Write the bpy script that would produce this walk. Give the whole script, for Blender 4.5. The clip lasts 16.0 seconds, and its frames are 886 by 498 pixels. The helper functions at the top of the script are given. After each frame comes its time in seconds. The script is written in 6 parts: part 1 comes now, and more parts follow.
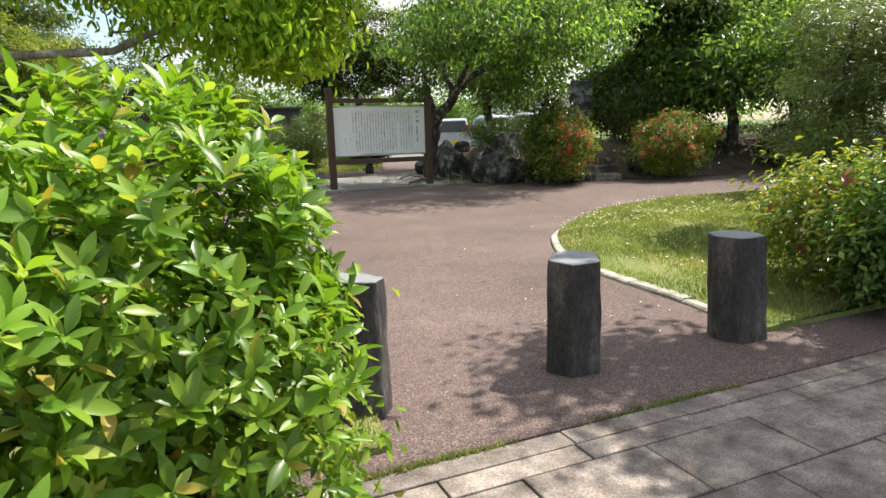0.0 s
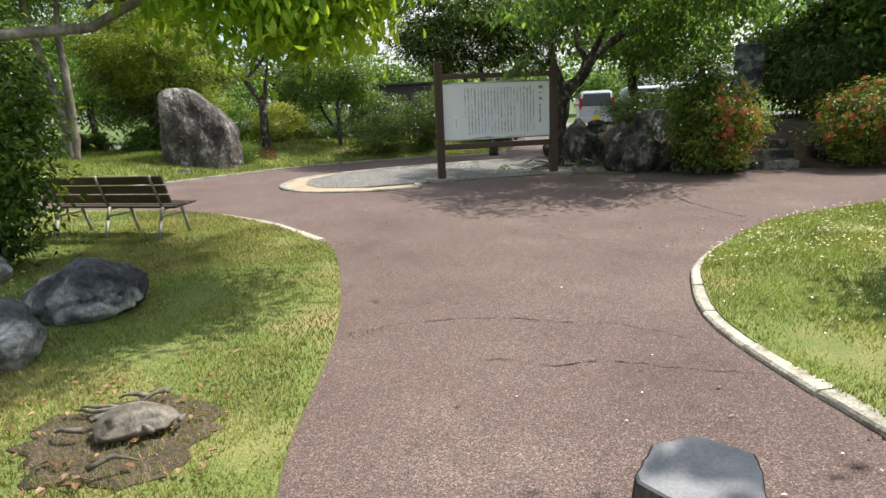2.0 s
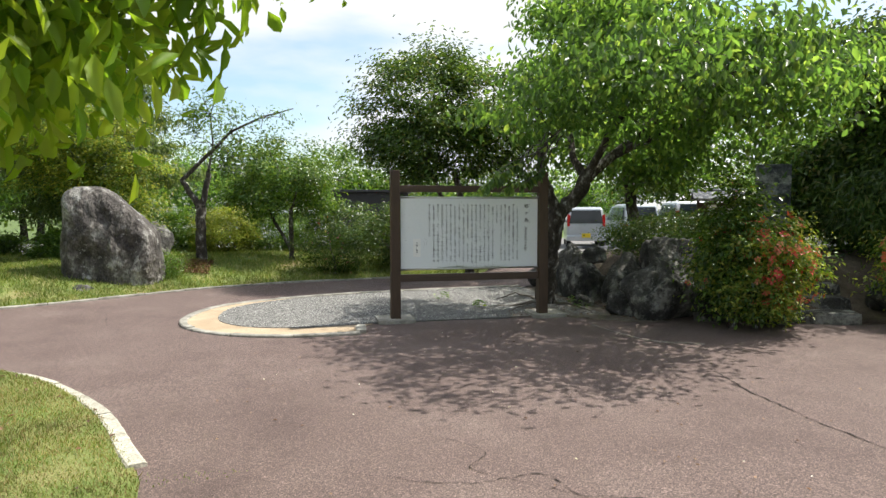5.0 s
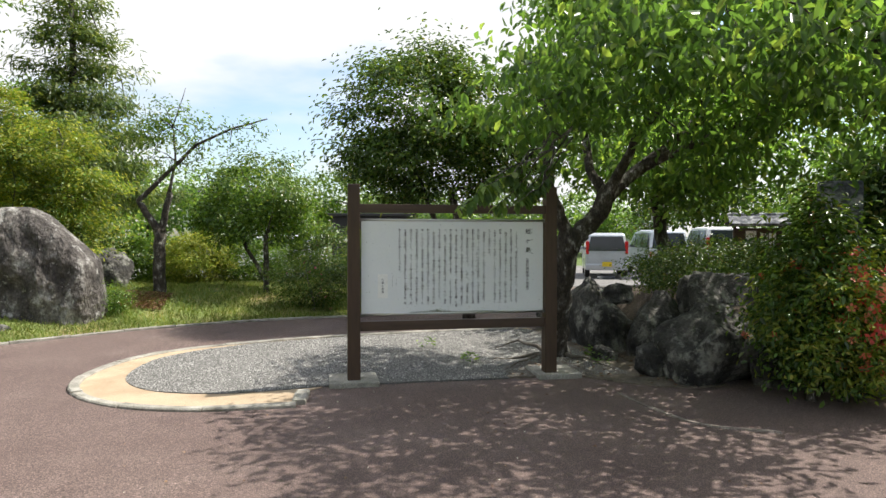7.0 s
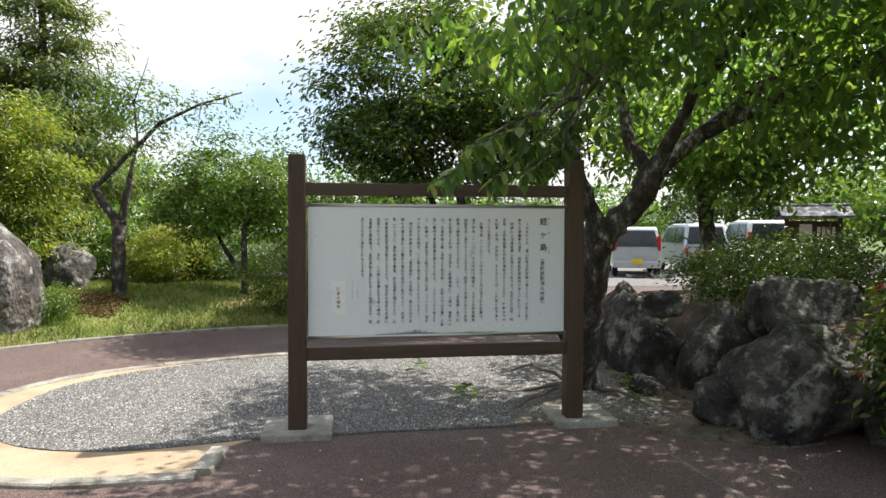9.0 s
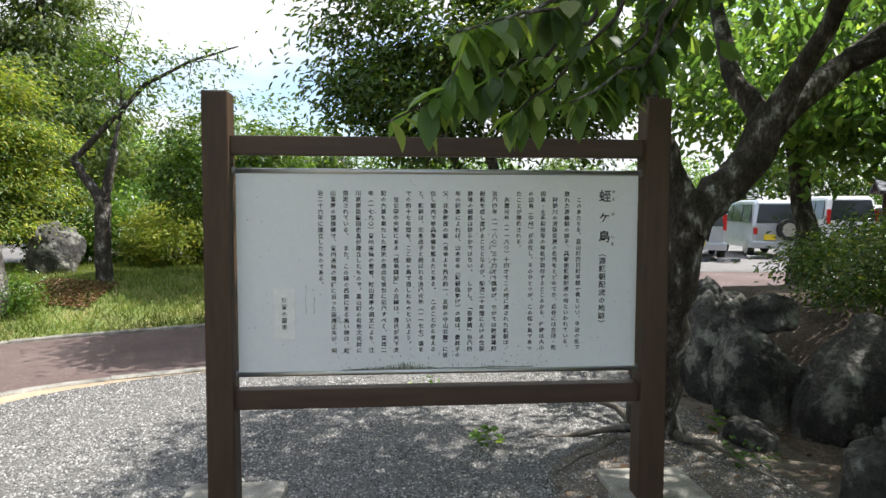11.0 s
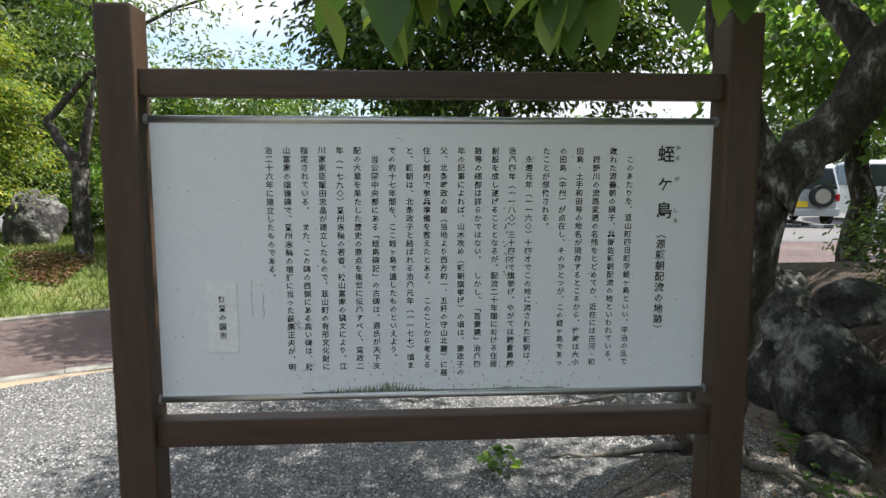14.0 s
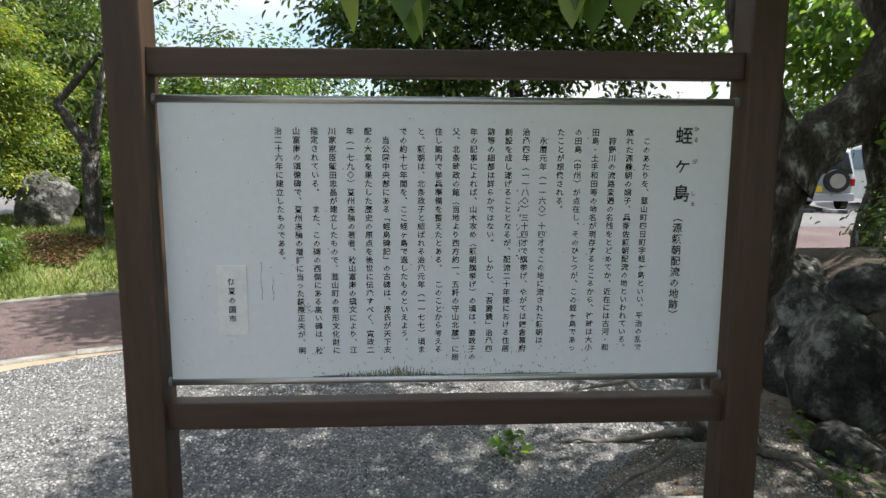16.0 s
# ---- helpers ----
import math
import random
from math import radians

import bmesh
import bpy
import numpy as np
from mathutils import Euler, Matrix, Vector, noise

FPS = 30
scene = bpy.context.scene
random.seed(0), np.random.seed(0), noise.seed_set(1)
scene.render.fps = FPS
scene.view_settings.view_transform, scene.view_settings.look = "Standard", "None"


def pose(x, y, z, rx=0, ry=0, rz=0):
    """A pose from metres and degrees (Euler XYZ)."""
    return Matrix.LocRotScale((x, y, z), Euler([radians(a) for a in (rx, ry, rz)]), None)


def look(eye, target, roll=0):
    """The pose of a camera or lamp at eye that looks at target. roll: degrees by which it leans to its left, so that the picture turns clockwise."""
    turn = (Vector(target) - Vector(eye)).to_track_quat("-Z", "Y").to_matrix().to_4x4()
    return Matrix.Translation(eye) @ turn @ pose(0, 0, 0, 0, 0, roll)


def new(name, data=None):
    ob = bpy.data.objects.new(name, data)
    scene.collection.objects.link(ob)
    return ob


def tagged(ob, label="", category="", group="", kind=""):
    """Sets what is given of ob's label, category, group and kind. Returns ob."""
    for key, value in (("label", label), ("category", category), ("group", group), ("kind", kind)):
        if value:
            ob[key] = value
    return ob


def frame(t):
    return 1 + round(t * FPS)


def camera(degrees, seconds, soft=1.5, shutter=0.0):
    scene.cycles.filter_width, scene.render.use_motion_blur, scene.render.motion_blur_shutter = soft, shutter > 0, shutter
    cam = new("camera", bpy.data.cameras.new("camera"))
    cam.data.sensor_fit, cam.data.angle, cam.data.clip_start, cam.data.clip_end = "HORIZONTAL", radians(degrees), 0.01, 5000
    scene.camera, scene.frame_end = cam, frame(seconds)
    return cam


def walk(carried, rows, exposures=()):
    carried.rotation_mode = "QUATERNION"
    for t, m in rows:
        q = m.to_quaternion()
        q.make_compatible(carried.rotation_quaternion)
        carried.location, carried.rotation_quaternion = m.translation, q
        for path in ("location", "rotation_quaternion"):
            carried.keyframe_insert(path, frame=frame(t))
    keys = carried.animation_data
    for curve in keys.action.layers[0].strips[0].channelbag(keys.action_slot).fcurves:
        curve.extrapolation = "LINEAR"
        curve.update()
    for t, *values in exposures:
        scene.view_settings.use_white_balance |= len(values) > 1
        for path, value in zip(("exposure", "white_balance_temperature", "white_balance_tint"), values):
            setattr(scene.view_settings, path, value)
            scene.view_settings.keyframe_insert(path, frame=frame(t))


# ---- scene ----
cam = camera(68.8, 16.0)
METRES, EYE, TILT, LEAN, TURN = 12.2, 1.26, 0.0, 0.0, -24.1
ROWS = [
    (0.0, 0.0038, 0.0148, -0.0011, 0.03, -10.55, 1.60),
    (0.5, 0.0150, 0.0535, 0.0014, 1.29, -11.71, 1.40),
    (1.0, 0.0289, 0.0924, 0.0051, 6.05, -13.28, 2.19),
    (1.5, 0.0366, 0.1291, 0.0065, 10.68, -11.88, 2.51),
    (2.0, 0.0382, 0.1694, 0.0093, 12.9, -12.54, 2.48),
    (2.5, 0.0363, 0.2113, 0.0135, 14.43, -12.1, 2.58),
    (3.0, 0.0269, 0.2481, 0.0157, 15.64, -8.72, 2.73),
    (3.5, 0.0203, 0.2874, 0.0146, 16.44, -8.84, 2.91),
    (4.0, 0.0222, 0.3265, 0.0228, 13.41, -8.45, 1.57),
    (4.5, 0.0173, 0.3668, 0.0224, 12.19, -6.26, 0.12),
    (5.0, 0.0174, 0.411, 0.024, 11.74, -3.37, 0.1),
    (7.5, 0.0173, 0.6395, 0.0254, 13.69, -1.12, -0.14),
    (8.0, 0.0142, 0.681, 0.0241, 13.38, -1.67, -0.26),
    (8.5, 0.0113, 0.7211, 0.0226, 13.67, -2.19, -0.45),
    (9.0, 0.0071, 0.761, 0.0238, 15.49, -1.63, -0.16),
    (11.5, -0.0262, 0.9359, 0.0249, 19.93, -3.89, -0.46),
    (12.0, -0.0371, 0.9577, 0.024, 20.34, -3.68, -0.7),
    (12.5, -0.041, 0.9689, 0.0243, 19.82, -3.96, -0.28),
    (13.0, -0.0387, 0.9738, 0.0243, 19.82, -5.19, -0.25),
    (13.5, -0.0371, 0.9763, 0.0244, 20.16, -6.05, -0.37),
    (14.0, -0.0363, 0.9787, 0.024, 20.58, -6.65, -0.01),
    (14.5, -0.0362, 0.9801, 0.0237, 21.03, -7.17, 0.04),
    (15.0, -0.0364, 0.9808, 0.0236, 21.38, -7.55, -0.04),
    (15.5, -0.0374, 0.981, 0.0236, 21.48, -7.81, -0.23),
    (16.0, -0.0381, 0.9812, 0.0234, 21.41, -8.08, -0.16),
]
walk(cam, [(t, pose(0, 0, EYE, TILT, LEAN, TURN) @ pose(METRES * x, METRES * y, METRES * z, 90 + pitch, roll, yaw)) for t, x, y, z, yaw, pitch, roll in ROWS],
     exposures=[(0.0, 0.62, 6700, 9), (1.0, 0.6, 6600, 9), (2.2, 0.42, 6550, 9), (3.5, 0.35, 6550, 9), (5.0, 0.47, 6500, 8), (7.5, 0.5, 6600, 10), (9.0, 0.6, 6550, 11), (11.5, 0.68, 6250, 11), (13.5, 0.6, 6200, 11), (16.0, 0.58, 6200, 11)])

# ---- world, sun, exposure ----
SUN_EL, SUN_AZ = 56.0, 11.0          # azimuth counted from +x towards +y
world = bpy.data.worlds.new("world")
scene.world = world
world.use_nodes = True
wn, wl = world.node_tree.nodes, world.node_tree.links
sky = wn.new("ShaderNodeTexSky")
sky.sky_type, sky.sun_disc = "NISHITA", False
sky.sun_elevation, sky.sun_rotation = radians(SUN_EL), radians(90 - SUN_AZ)
sky.dust_density, sky.air_density = 1.5, 1.0
wco = wn.new("ShaderNodeTexCoord")
wmap = wn.new("ShaderNodeMapping")
wmap.inputs["Scale"].default_value = (1.0, 1.0, 3.2)
wmap.inputs["Location"].default_value = (0.9, 0.35, 0.6)
wno = wn.new("ShaderNodeTexNoise")
wno.inputs["Scale"].default_value, wno.inputs["Detail"].default_value = 1.7, 6.0
wra = wn.new("ShaderNodeValToRGB")
wra.color_ramp.elements[0].position, wra.color_ramp.elements[1].position = 0.41, 0.54
wmx = wn.new("ShaderNodeMix")
wmx.data_type = "RGBA"
wmx.inputs[7].default_value = (12.4, 12.6, 12.8, 1)
wl.new(wco.outputs["Generated"], wmap.inputs["Vector"])
wl.new(wmap.outputs["Vector"], wno.inputs["Vector"])
wl.new(wno.outputs["Fac"], wra.inputs["Fac"])
wl.new(wra.outputs["Color"], wmx.inputs["Factor"])
wgain = wn.new("ShaderNodeVectorMath")
wgain.operation = "SCALE"
wgain.inputs["Scale"].default_value = 2.7
wl.new(sky.outputs["Color"], wgain.inputs[0])
wl.new(wgain.outputs[0], wmx.inputs[6])
wl.new(wmx.outputs[2], wn["Background"].inputs["Color"])
wn["Background"].inputs["Strength"].default_value = 0.061
sun = new("sun", bpy.data.lights.new("sun", "SUN"))
sun.data.energy, sun.data.angle, sun.data.color = 5.0, radians(0.6), (1.0, 0.95, 0.87)
ce, se = math.cos(radians(SUN_EL)), math.sin(radians(SUN_EL))
SUNDIR = Vector((ce * math.cos(radians(SUN_AZ)), ce * math.sin(radians(SUN_AZ)), se))
sun.matrix_world = look(SUNDIR * 50, (0, 0, 0))

# ---- materials ----
from mathutils.geometry import delaunay_2d_cdt


def base_mat(name, rough=0.8, metal=0.0):
    m = bpy.data.materials.new(name)
    m.use_nodes = True
    b = m.node_tree.nodes["Principled BSDF"]
    b.inputs["Roughness"].default_value, b.inputs["Metallic"].default_value = rough, metal
    return m, m.node_tree.nodes, m.node_tree.links, b


def ramp(n, stops):
    r = n.new("ShaderNodeValToRGB")
    e = r.color_ramp.elements
    while len(e) < len(stops):
        e.new(0.5)
    for el, (p, c) in zip(e, stops):
        el.position, el.color = p, (*c, 1)
    return r


def surf(name, stops, scale=4.0, detail=8.0, fine=None, fine_amount=0.35, rough=0.8, metal=0.0, bump=0.3, bump_scale=40.0,
         depth=0.01, stretch=(1, 1, 1), world_space=False, vary=0.0, coat=0.0):
    """A surface with broad stains (scale), fine grain (fine) and relief (bump_scale)."""
    m, n, l, b = base_mat(name, rough, metal)
    mp = n.new("ShaderNodeMapping")
    mp.inputs["Scale"].default_value = stretch
    if world_space:
        l.new(n.new("ShaderNodeNewGeometry").outputs["Position"], mp.inputs["Vector"])
    else:
        l.new(n.new("ShaderNodeTexCoord").outputs["Object"], mp.inputs["Vector"])
    big = n.new("ShaderNodeTexNoise")
    big.inputs["Scale"].default_value, big.inputs["Detail"].default_value, big.inputs["Roughness"].default_value = scale, detail, 0.62
    l.new(mp.outputs["Vector"], big.inputs["Vector"])
    r = ramp(n, stops)
    l.new(big.outputs["Fac"], r.inputs["Fac"])
    col = r.outputs["Color"]
    fn = n.new("ShaderNodeTexNoise")
    fn.inputs["Scale"].default_value, fn.inputs["Detail"].default_value = fine or bump_scale, 4.0
    l.new(mp.outputs["Vector"], fn.inputs["Vector"])
    hv = n.new("ShaderNodeHueSaturation")
    mr = n.new("ShaderNodeMapRange")
    mr.inputs["From Min"].default_value, mr.inputs["From Max"].default_value = 0.25, 0.75
    mr.inputs["To Min"].default_value, mr.inputs["To Max"].default_value = 1 - fine_amount, 1 + fine_amount
    l.new(fn.outputs["Fac"], mr.inputs["Value"])
    l.new(mr.outputs["Result"], hv.inputs["Value"])
    l.new(col, hv.inputs["Color"])
    col = hv.outputs["Color"]
    if vary:
        oi = n.new("ShaderNodeObjectInfo")
        h2 = n.new("ShaderNodeHueSaturation")
        m2 = n.new("ShaderNodeMapRange")
        m2.inputs["To Min"].default_value, m2.inputs["To Max"].default_value = 1 - vary, 1 + vary
        l.new(oi.outputs["Random"], m2.inputs["Value"])
        l.new(m2.outputs["Result"], h2.inputs["Value"])
        l.new(col, h2.inputs["Color"])
        col = h2.outputs["Color"]
    l.new(col, b.inputs["Base Color"])
    if bump:
        bn = n.new("ShaderNodeTexNoise")
        bn.inputs["Scale"].default_value, bn.inputs["Detail"].default_value = bump_scale, 6.0
        l.new(mp.outputs["Vector"], bn.inputs["Vector"])
        bp = n.new("ShaderNodeBump")
        bp.inputs["Strength"].default_value, bp.inputs["Distance"].default_value = bump, depth
        l.new(bn.outputs["Fac"], bp.inputs["Height"])
        l.new(bp.outputs["Normal"], b.inputs["Normal"])
    b.inputs["Coat Weight"].default_value = coat
    return m


def leaf_mat(name, stops, translucent=0.45, rough=0.45, through_gain=(1.3, 1.25, 0.55), by_object=False):
    m, n, l, b = base_mat(name, rough)
    g = n.new("ShaderNodeNewGeometry")
    r = ramp(n, stops)
    l.new(n.new("ShaderNodeObjectInfo").outputs["Random"] if by_object else g.outputs["Random Per Island"], r.inputs["Fac"])
    no = n.new("ShaderNodeTexNoise")
    no.inputs["Scale"].default_value = 1.3
    l.new(g.outputs["Position"], no.inputs["Vector"])
    mr = n.new("ShaderNodeMapRange")
    mr.inputs["From Min"].default_value, mr.inputs["From Max"].default_value = 0.3, 0.7
    mr.inputs["To Min"].default_value, mr.inputs["To Max"].default_value = 0.62, 1.3
    l.new(no.outputs["Fac"], mr.inputs["Value"])
    h = n.new("ShaderNodeHueSaturation")
    l.new(mr.outputs["Result"], h.inputs["Value"])
    l.new(r.outputs["Color"], h.inputs["Color"])
    l.new(h.outputs["Color"], b.inputs["Base Color"])
    t = n.new("ShaderNodeBsdfTranslucent")
    mu = n.new("ShaderNodeMix")
    mu.data_type, mu.blend_type = "RGBA", "MULTIPLY"
    mu.inputs["Factor"].default_value = 1.0
    mu.inputs[7].default_value = (*through_gain, 1)
    l.new(h.outputs["Color"], mu.inputs[6])
    l.new(mu.outputs[2], t.inputs["Color"])
    mix = n.new("ShaderNodeMixShader")
    mix.inputs[0].default_value = translucent
    l.new(b.outputs[0], mix.inputs[1])
    l.new(t.outputs[0], mix.inputs[2])
    l.new(mix.outputs[0], n["Material Output"].inputs["Surface"])
    return m


def plain(name, c, rough=0.5, metal=0.0, coat=0.0):
    return surf(name, [(0.3, [v * 0.9 for v in c]), (0.7, [min(1, v * 1.07) for v in c])], scale=3.0, fine=60, fine_amount=0.06,
                rough=rough, metal=metal, bump=0.05, bump_scale=80, depth=0.002, coat=coat)


def grain(name, stops, rough):
    """Loose stones, each of its own shade."""
    m, n, l, b = base_mat(name, rough, 0.0)
    r = ramp(n, stops)
    l.new(n.new("ShaderNodeNewGeometry").outputs["Random Per Island"], r.inputs["Fac"])
    l.new(r.outputs["Color"], b.inputs["Base Color"])
    return m


M_ASPHALT = surf("red_brown_asphalt", [(0.3, (0.118, 0.08, 0.072)), (0.45, (0.152, 0.106, 0.094)), (0.55, (0.164, 0.116, 0.103)), (0.72, (0.205, 0.152, 0.134))], scale=0.8,
                 fine=125, fine_amount=0.9, rough=0.9, bump=0.8, bump_scale=160, depth=0.005, world_space=True)


def aggregate(m, scale, amount, far):
    """Single stones showing in a worn binder: each cell its own shade, over the surface's own colour."""
    n, l = m.node_tree.nodes, m.node_tree.links
    b = n["Principled BSDF"]
    col = b.inputs["Base Color"].links[0].from_socket
    pos = n.new("ShaderNodeNewGeometry").outputs["Position"]
    for sc, am in ((scale, amount), (scale * far, amount * 0.45)):
        v = n.new("ShaderNodeTexVoronoi")
        v.inputs["Scale"].default_value = sc
        l.new(pos, v.inputs["Vector"])
        sep = n.new("ShaderNodeSeparateColor")
        l.new(v.outputs["Color"], sep.inputs[0])
        r = ramp(n, [(0.0, (1 - am,) * 3), (0.55, (1 - 0.25 * am,) * 3), (0.85, (1 + 0.25 * am,) * 3), (1.0, (1 + 1.6 * am,) * 3)])
        l.new(sep.outputs[0], r.inputs["Fac"])
        mu = n.new("ShaderNodeMix")
        mu.data_type, mu.blend_type = "RGBA", "MULTIPLY"
        mu.inputs["Factor"].default_value = 1.0
        l.new(col, mu.inputs[6])
        l.new(r.outputs["Color"], mu.inputs[7])
        col = mu.outputs[2]
    l.new(col, b.inputs["Base Color"])


def lichen(m, scale, lo, hi, tint):
    """Pale crusts with hard uneven edges over a stone's own colour."""
    n, l = m.node_tree.nodes, m.node_tree.links
    b = n["Principled BSDF"]
    col = b.inputs["Base Color"].links[0].from_socket
    co = n.new("ShaderNodeTexCoord").outputs["Object"]
    no = n.new("ShaderNodeTexNoise")
    no.inputs["Scale"].default_value, no.inputs["Detail"].default_value, no.inputs["Roughness"].default_value = scale, 9.0, 0.72
    l.new(co, no.inputs["Vector"])
    r = ramp(n, [(lo, (0, 0, 0)), (hi, (1, 1, 1))])
    l.new(no.outputs["Fac"], r.inputs["Fac"])
    mx = n.new("ShaderNodeMix")
    mx.data_type = "RGBA"
    mx.inputs[7].default_value = (*tint, 1)
    l.new(r.outputs["Color"], mx.inputs["Factor"])
    l.new(col, mx.inputs[6])
    l.new(mx.outputs[2], b.inputs["Base Color"])


aggregate(M_ASPHALT, 150, 0.4, 0.5)
M_ROAD = surf("grey_asphalt", [(0.3, (0.14, 0.135, 0.13)), (0.7, (0.22, 0.21, 0.2))], scale=0.4, fine=120, fine_amount=0.5, rough=0.9, bump=0.5,
              bump_scale=110, depth=0.004, world_space=True)
M_SOIL = surf("bare_soil", [(0.3, (0.055, 0.04, 0.028)), (0.5, (0.095, 0.07, 0.05)), (0.72, (0.16, 0.125, 0.09))], scale=2.5, fine=60, fine_amount=0.6,
              rough=0.95, bump=0.8, bump_scale=35, depth=0.03, world_space=True)
M_EARTH = surf("sandy_earth", [(0.3, (0.085, 0.068, 0.05)), (0.5, (0.16, 0.13, 0.1)), (0.72, (0.27, 0.225, 0.175))], scale=3.5, fine=80, fine_amount=0.6,
               rough=0.95, bump=0.8, bump_scale=45, depth=0.02, world_space=True)
M_TURF = surf("mown_turf", [(0.32, (0.34, 0.26, 0.13)), (0.42, (0.24, 0.24, 0.08)), (0.54, (0.15, 0.2, 0.045)), (0.75, (0.23, 0.27, 0.075))], scale=1.1,
              fine=90, fine_amount=0.4, rough=0.9, bump=0.8, bump_scale=90, depth=0.02, world_space=True)
M_MEADOW = surf("far_grass", [(0.3, (0.06, 0.1, 0.02)), (0.7, (0.12, 0.17, 0.035))], scale=0.3, fine=8, fine_amount=0.5, rough=0.95, bump=0.4,
                bump_scale=10, depth=0.05, world_space=True)
M_SAND = surf("packed_sand", [(0.3, (0.34, 0.25, 0.16)), (0.7, (0.5, 0.39, 0.27))], scale=1.5, fine=120, fine_amount=0.3, rough=0.95, bump=0.4,
              bump_scale=60, depth=0.01, world_space=True)
M_GRAVEL = surf("grey_gravel", [(0.3, (0.1, 0.098, 0.092)), (0.7, (0.19, 0.185, 0.174))], scale=1.0, fine=70, fine_amount=0.7, rough=0.95, bump=1.0,
                bump_scale=55, depth=0.02, world_space=True)
M_PEBBLE = grain("gravel_stone", [(0.0, (0.045, 0.044, 0.042)), (0.3, (0.11, 0.107, 0.1)), (0.7, (0.23, 0.224, 0.212)), (1.0, (0.5, 0.49, 0.465))], rough=0.9)
M_CONC = surf("weathered_concrete", [(0.28, (0.16, 0.15, 0.125)), (0.48, (0.3, 0.285, 0.245)), (0.72, (0.46, 0.435, 0.385))], scale=5, fine=90,
              fine_amount=0.35, rough=0.9, bump=0.5, bump_scale=70, depth=0.006, vary=0.12, world_space=True)
M_KERB = surf("bleached_kerb_concrete", [(0.3, (0.2, 0.185, 0.145)), (0.46, (0.39, 0.365, 0.3)), (0.7, (0.54, 0.51, 0.43))], scale=7, fine=60,
              fine_amount=0.45, rough=0.92, bump=0.7, bump_scale=50, depth=0.01, vary=0.18, world_space=True)
M_SLAB = surf("stone_paving", [(0.3, (0.095, 0.075, 0.065)), (0.48, (0.2, 0.165, 0.142)), (0.68, (0.37, 0.315, 0.27))], scale=6, fine=120,
              fine_amount=0.5, rough=0.88, bump=0.6, bump_scale=60, depth=0.006, vary=0.12, world_space=True)
M_ROCK = surf("grey_rock", [(0.36, (0.016, 0.0155, 0.015)), (0.47, (0.045, 0.042, 0.038)), (0.57, (0.085, 0.08, 0.072)), (0.67, (0.2, 0.19, 0.17))], scale=2.6,
              fine=45, fine_amount=0.5, rough=0.9, bump=0.7, bump_scale=20, depth=0.05, vary=0.15)
M_STONE = surf("lichened_memorial_stone", [(0.34, (0.022, 0.019, 0.018)), (0.45, (0.06, 0.052, 0.047)), (0.56, (0.115, 0.103, 0.093)), (0.68, (0.34, 0.33, 0.3))], scale=2.2,
               fine=26, fine_amount=0.6, rough=0.9, bump=1.0, bump_scale=9, depth=0.09, stretch=(1.1, 1, 0.8))
M_ROCKB = surf("dark_bluish_rock", [(0.36, (0.03, 0.034, 0.042)), (0.5, (0.1, 0.105, 0.118)), (0.64, (0.4, 0.4, 0.4))], scale=4, fine=35,
               fine_amount=0.4, rough=0.85, bump=0.8, bump_scale=16, depth=0.04, vary=0.1)
lichen(M_ROCK, 3.6, 0.51, 0.62, (0.27, 0.265, 0.235))
lichen(M_STONE, 3.2, 0.57, 0.63, (0.36, 0.35, 0.33))
M_BOLLARD = surf("rough_basalt", [(0.3, (0.018, 0.017, 0.017)), (0.5, (0.045, 0.041, 0.039)), (0.7, (0.12, 0.108, 0.098))], scale=6, fine=60, fine_amount=0.5,
                 rough=0.85, bump=0.8, bump_scale=25, depth=0.02, stretch=(1, 1, 0.45))
M_BOLLTOP = surf("sawn_stone_top", [(0.3, (0.16, 0.165, 0.175)), (0.7, (0.28, 0.285, 0.3))], scale=5, fine=120, fine_amount=0.2, rough=0.7, bump=0.2,
                 bump_scale=80, depth=0.003)
M_BARK = surf("dark_bark", [(0.34, (0.022, 0.018, 0.014)), (0.5, (0.06, 0.049, 0.038)), (0.57, (0.1, 0.088, 0.074)), (0.64, (0.34, 0.33, 0.3))], scale=10,
              fine=70, fine_amount=0.7, rough=0.95, bump=1.0, bump_scale=30, depth=0.03, stretch=(1, 1, 0.5))
M_BARKP = surf("pale_grey_bark", [(0.3, (0.07, 0.06, 0.048)), (0.5, (0.15, 0.13, 0.105)), (0.75, (0.32, 0.3, 0.26))], scale=6, fine=40, fine_amount=0.4,
               rough=0.9, bump=0.8, bump_scale=22, depth=0.02, stretch=(1, 1, 0.4))
M_WOOD = surf("brown_painted_wood", [(0.3, (0.04, 0.021, 0.011)), (0.7, (0.074, 0.042, 0.022))], scale=3, fine=30, fine_amount=0.22, rough=0.55, bump=0.25,
              bump_scale=35, depth=0.003, stretch=(1, 1, 0.12))
M_WOODH = surf("brown_painted_beam", [(0.3, (0.046, 0.025, 0.015)), (0.7, (0.084, 0.05, 0.031))], scale=3, fine=30, fine_amount=0.22, rough=0.5, bump=0.25,
               bump_scale=35, depth=0.003, stretch=(0.12, 1, 1))
M_SLAT = surf("dark_bench_wood", [(0.3, (0.035, 0.022, 0.016)), (0.7, (0.09, 0.06, 0.045))], scale=4, fine=40, fine_amount=0.35, rough=0.6, bump=0.3,
              bump_scale=40, depth=0.004, stretch=(0.15, 1, 1))
M_IRON = plain("grey_painted_iron", (0.3, 0.3, 0.29), 0.55, 0.3)
M_ALU = plain("aluminium_tube", (0.6, 0.6, 0.58), 0.38, 0.9)
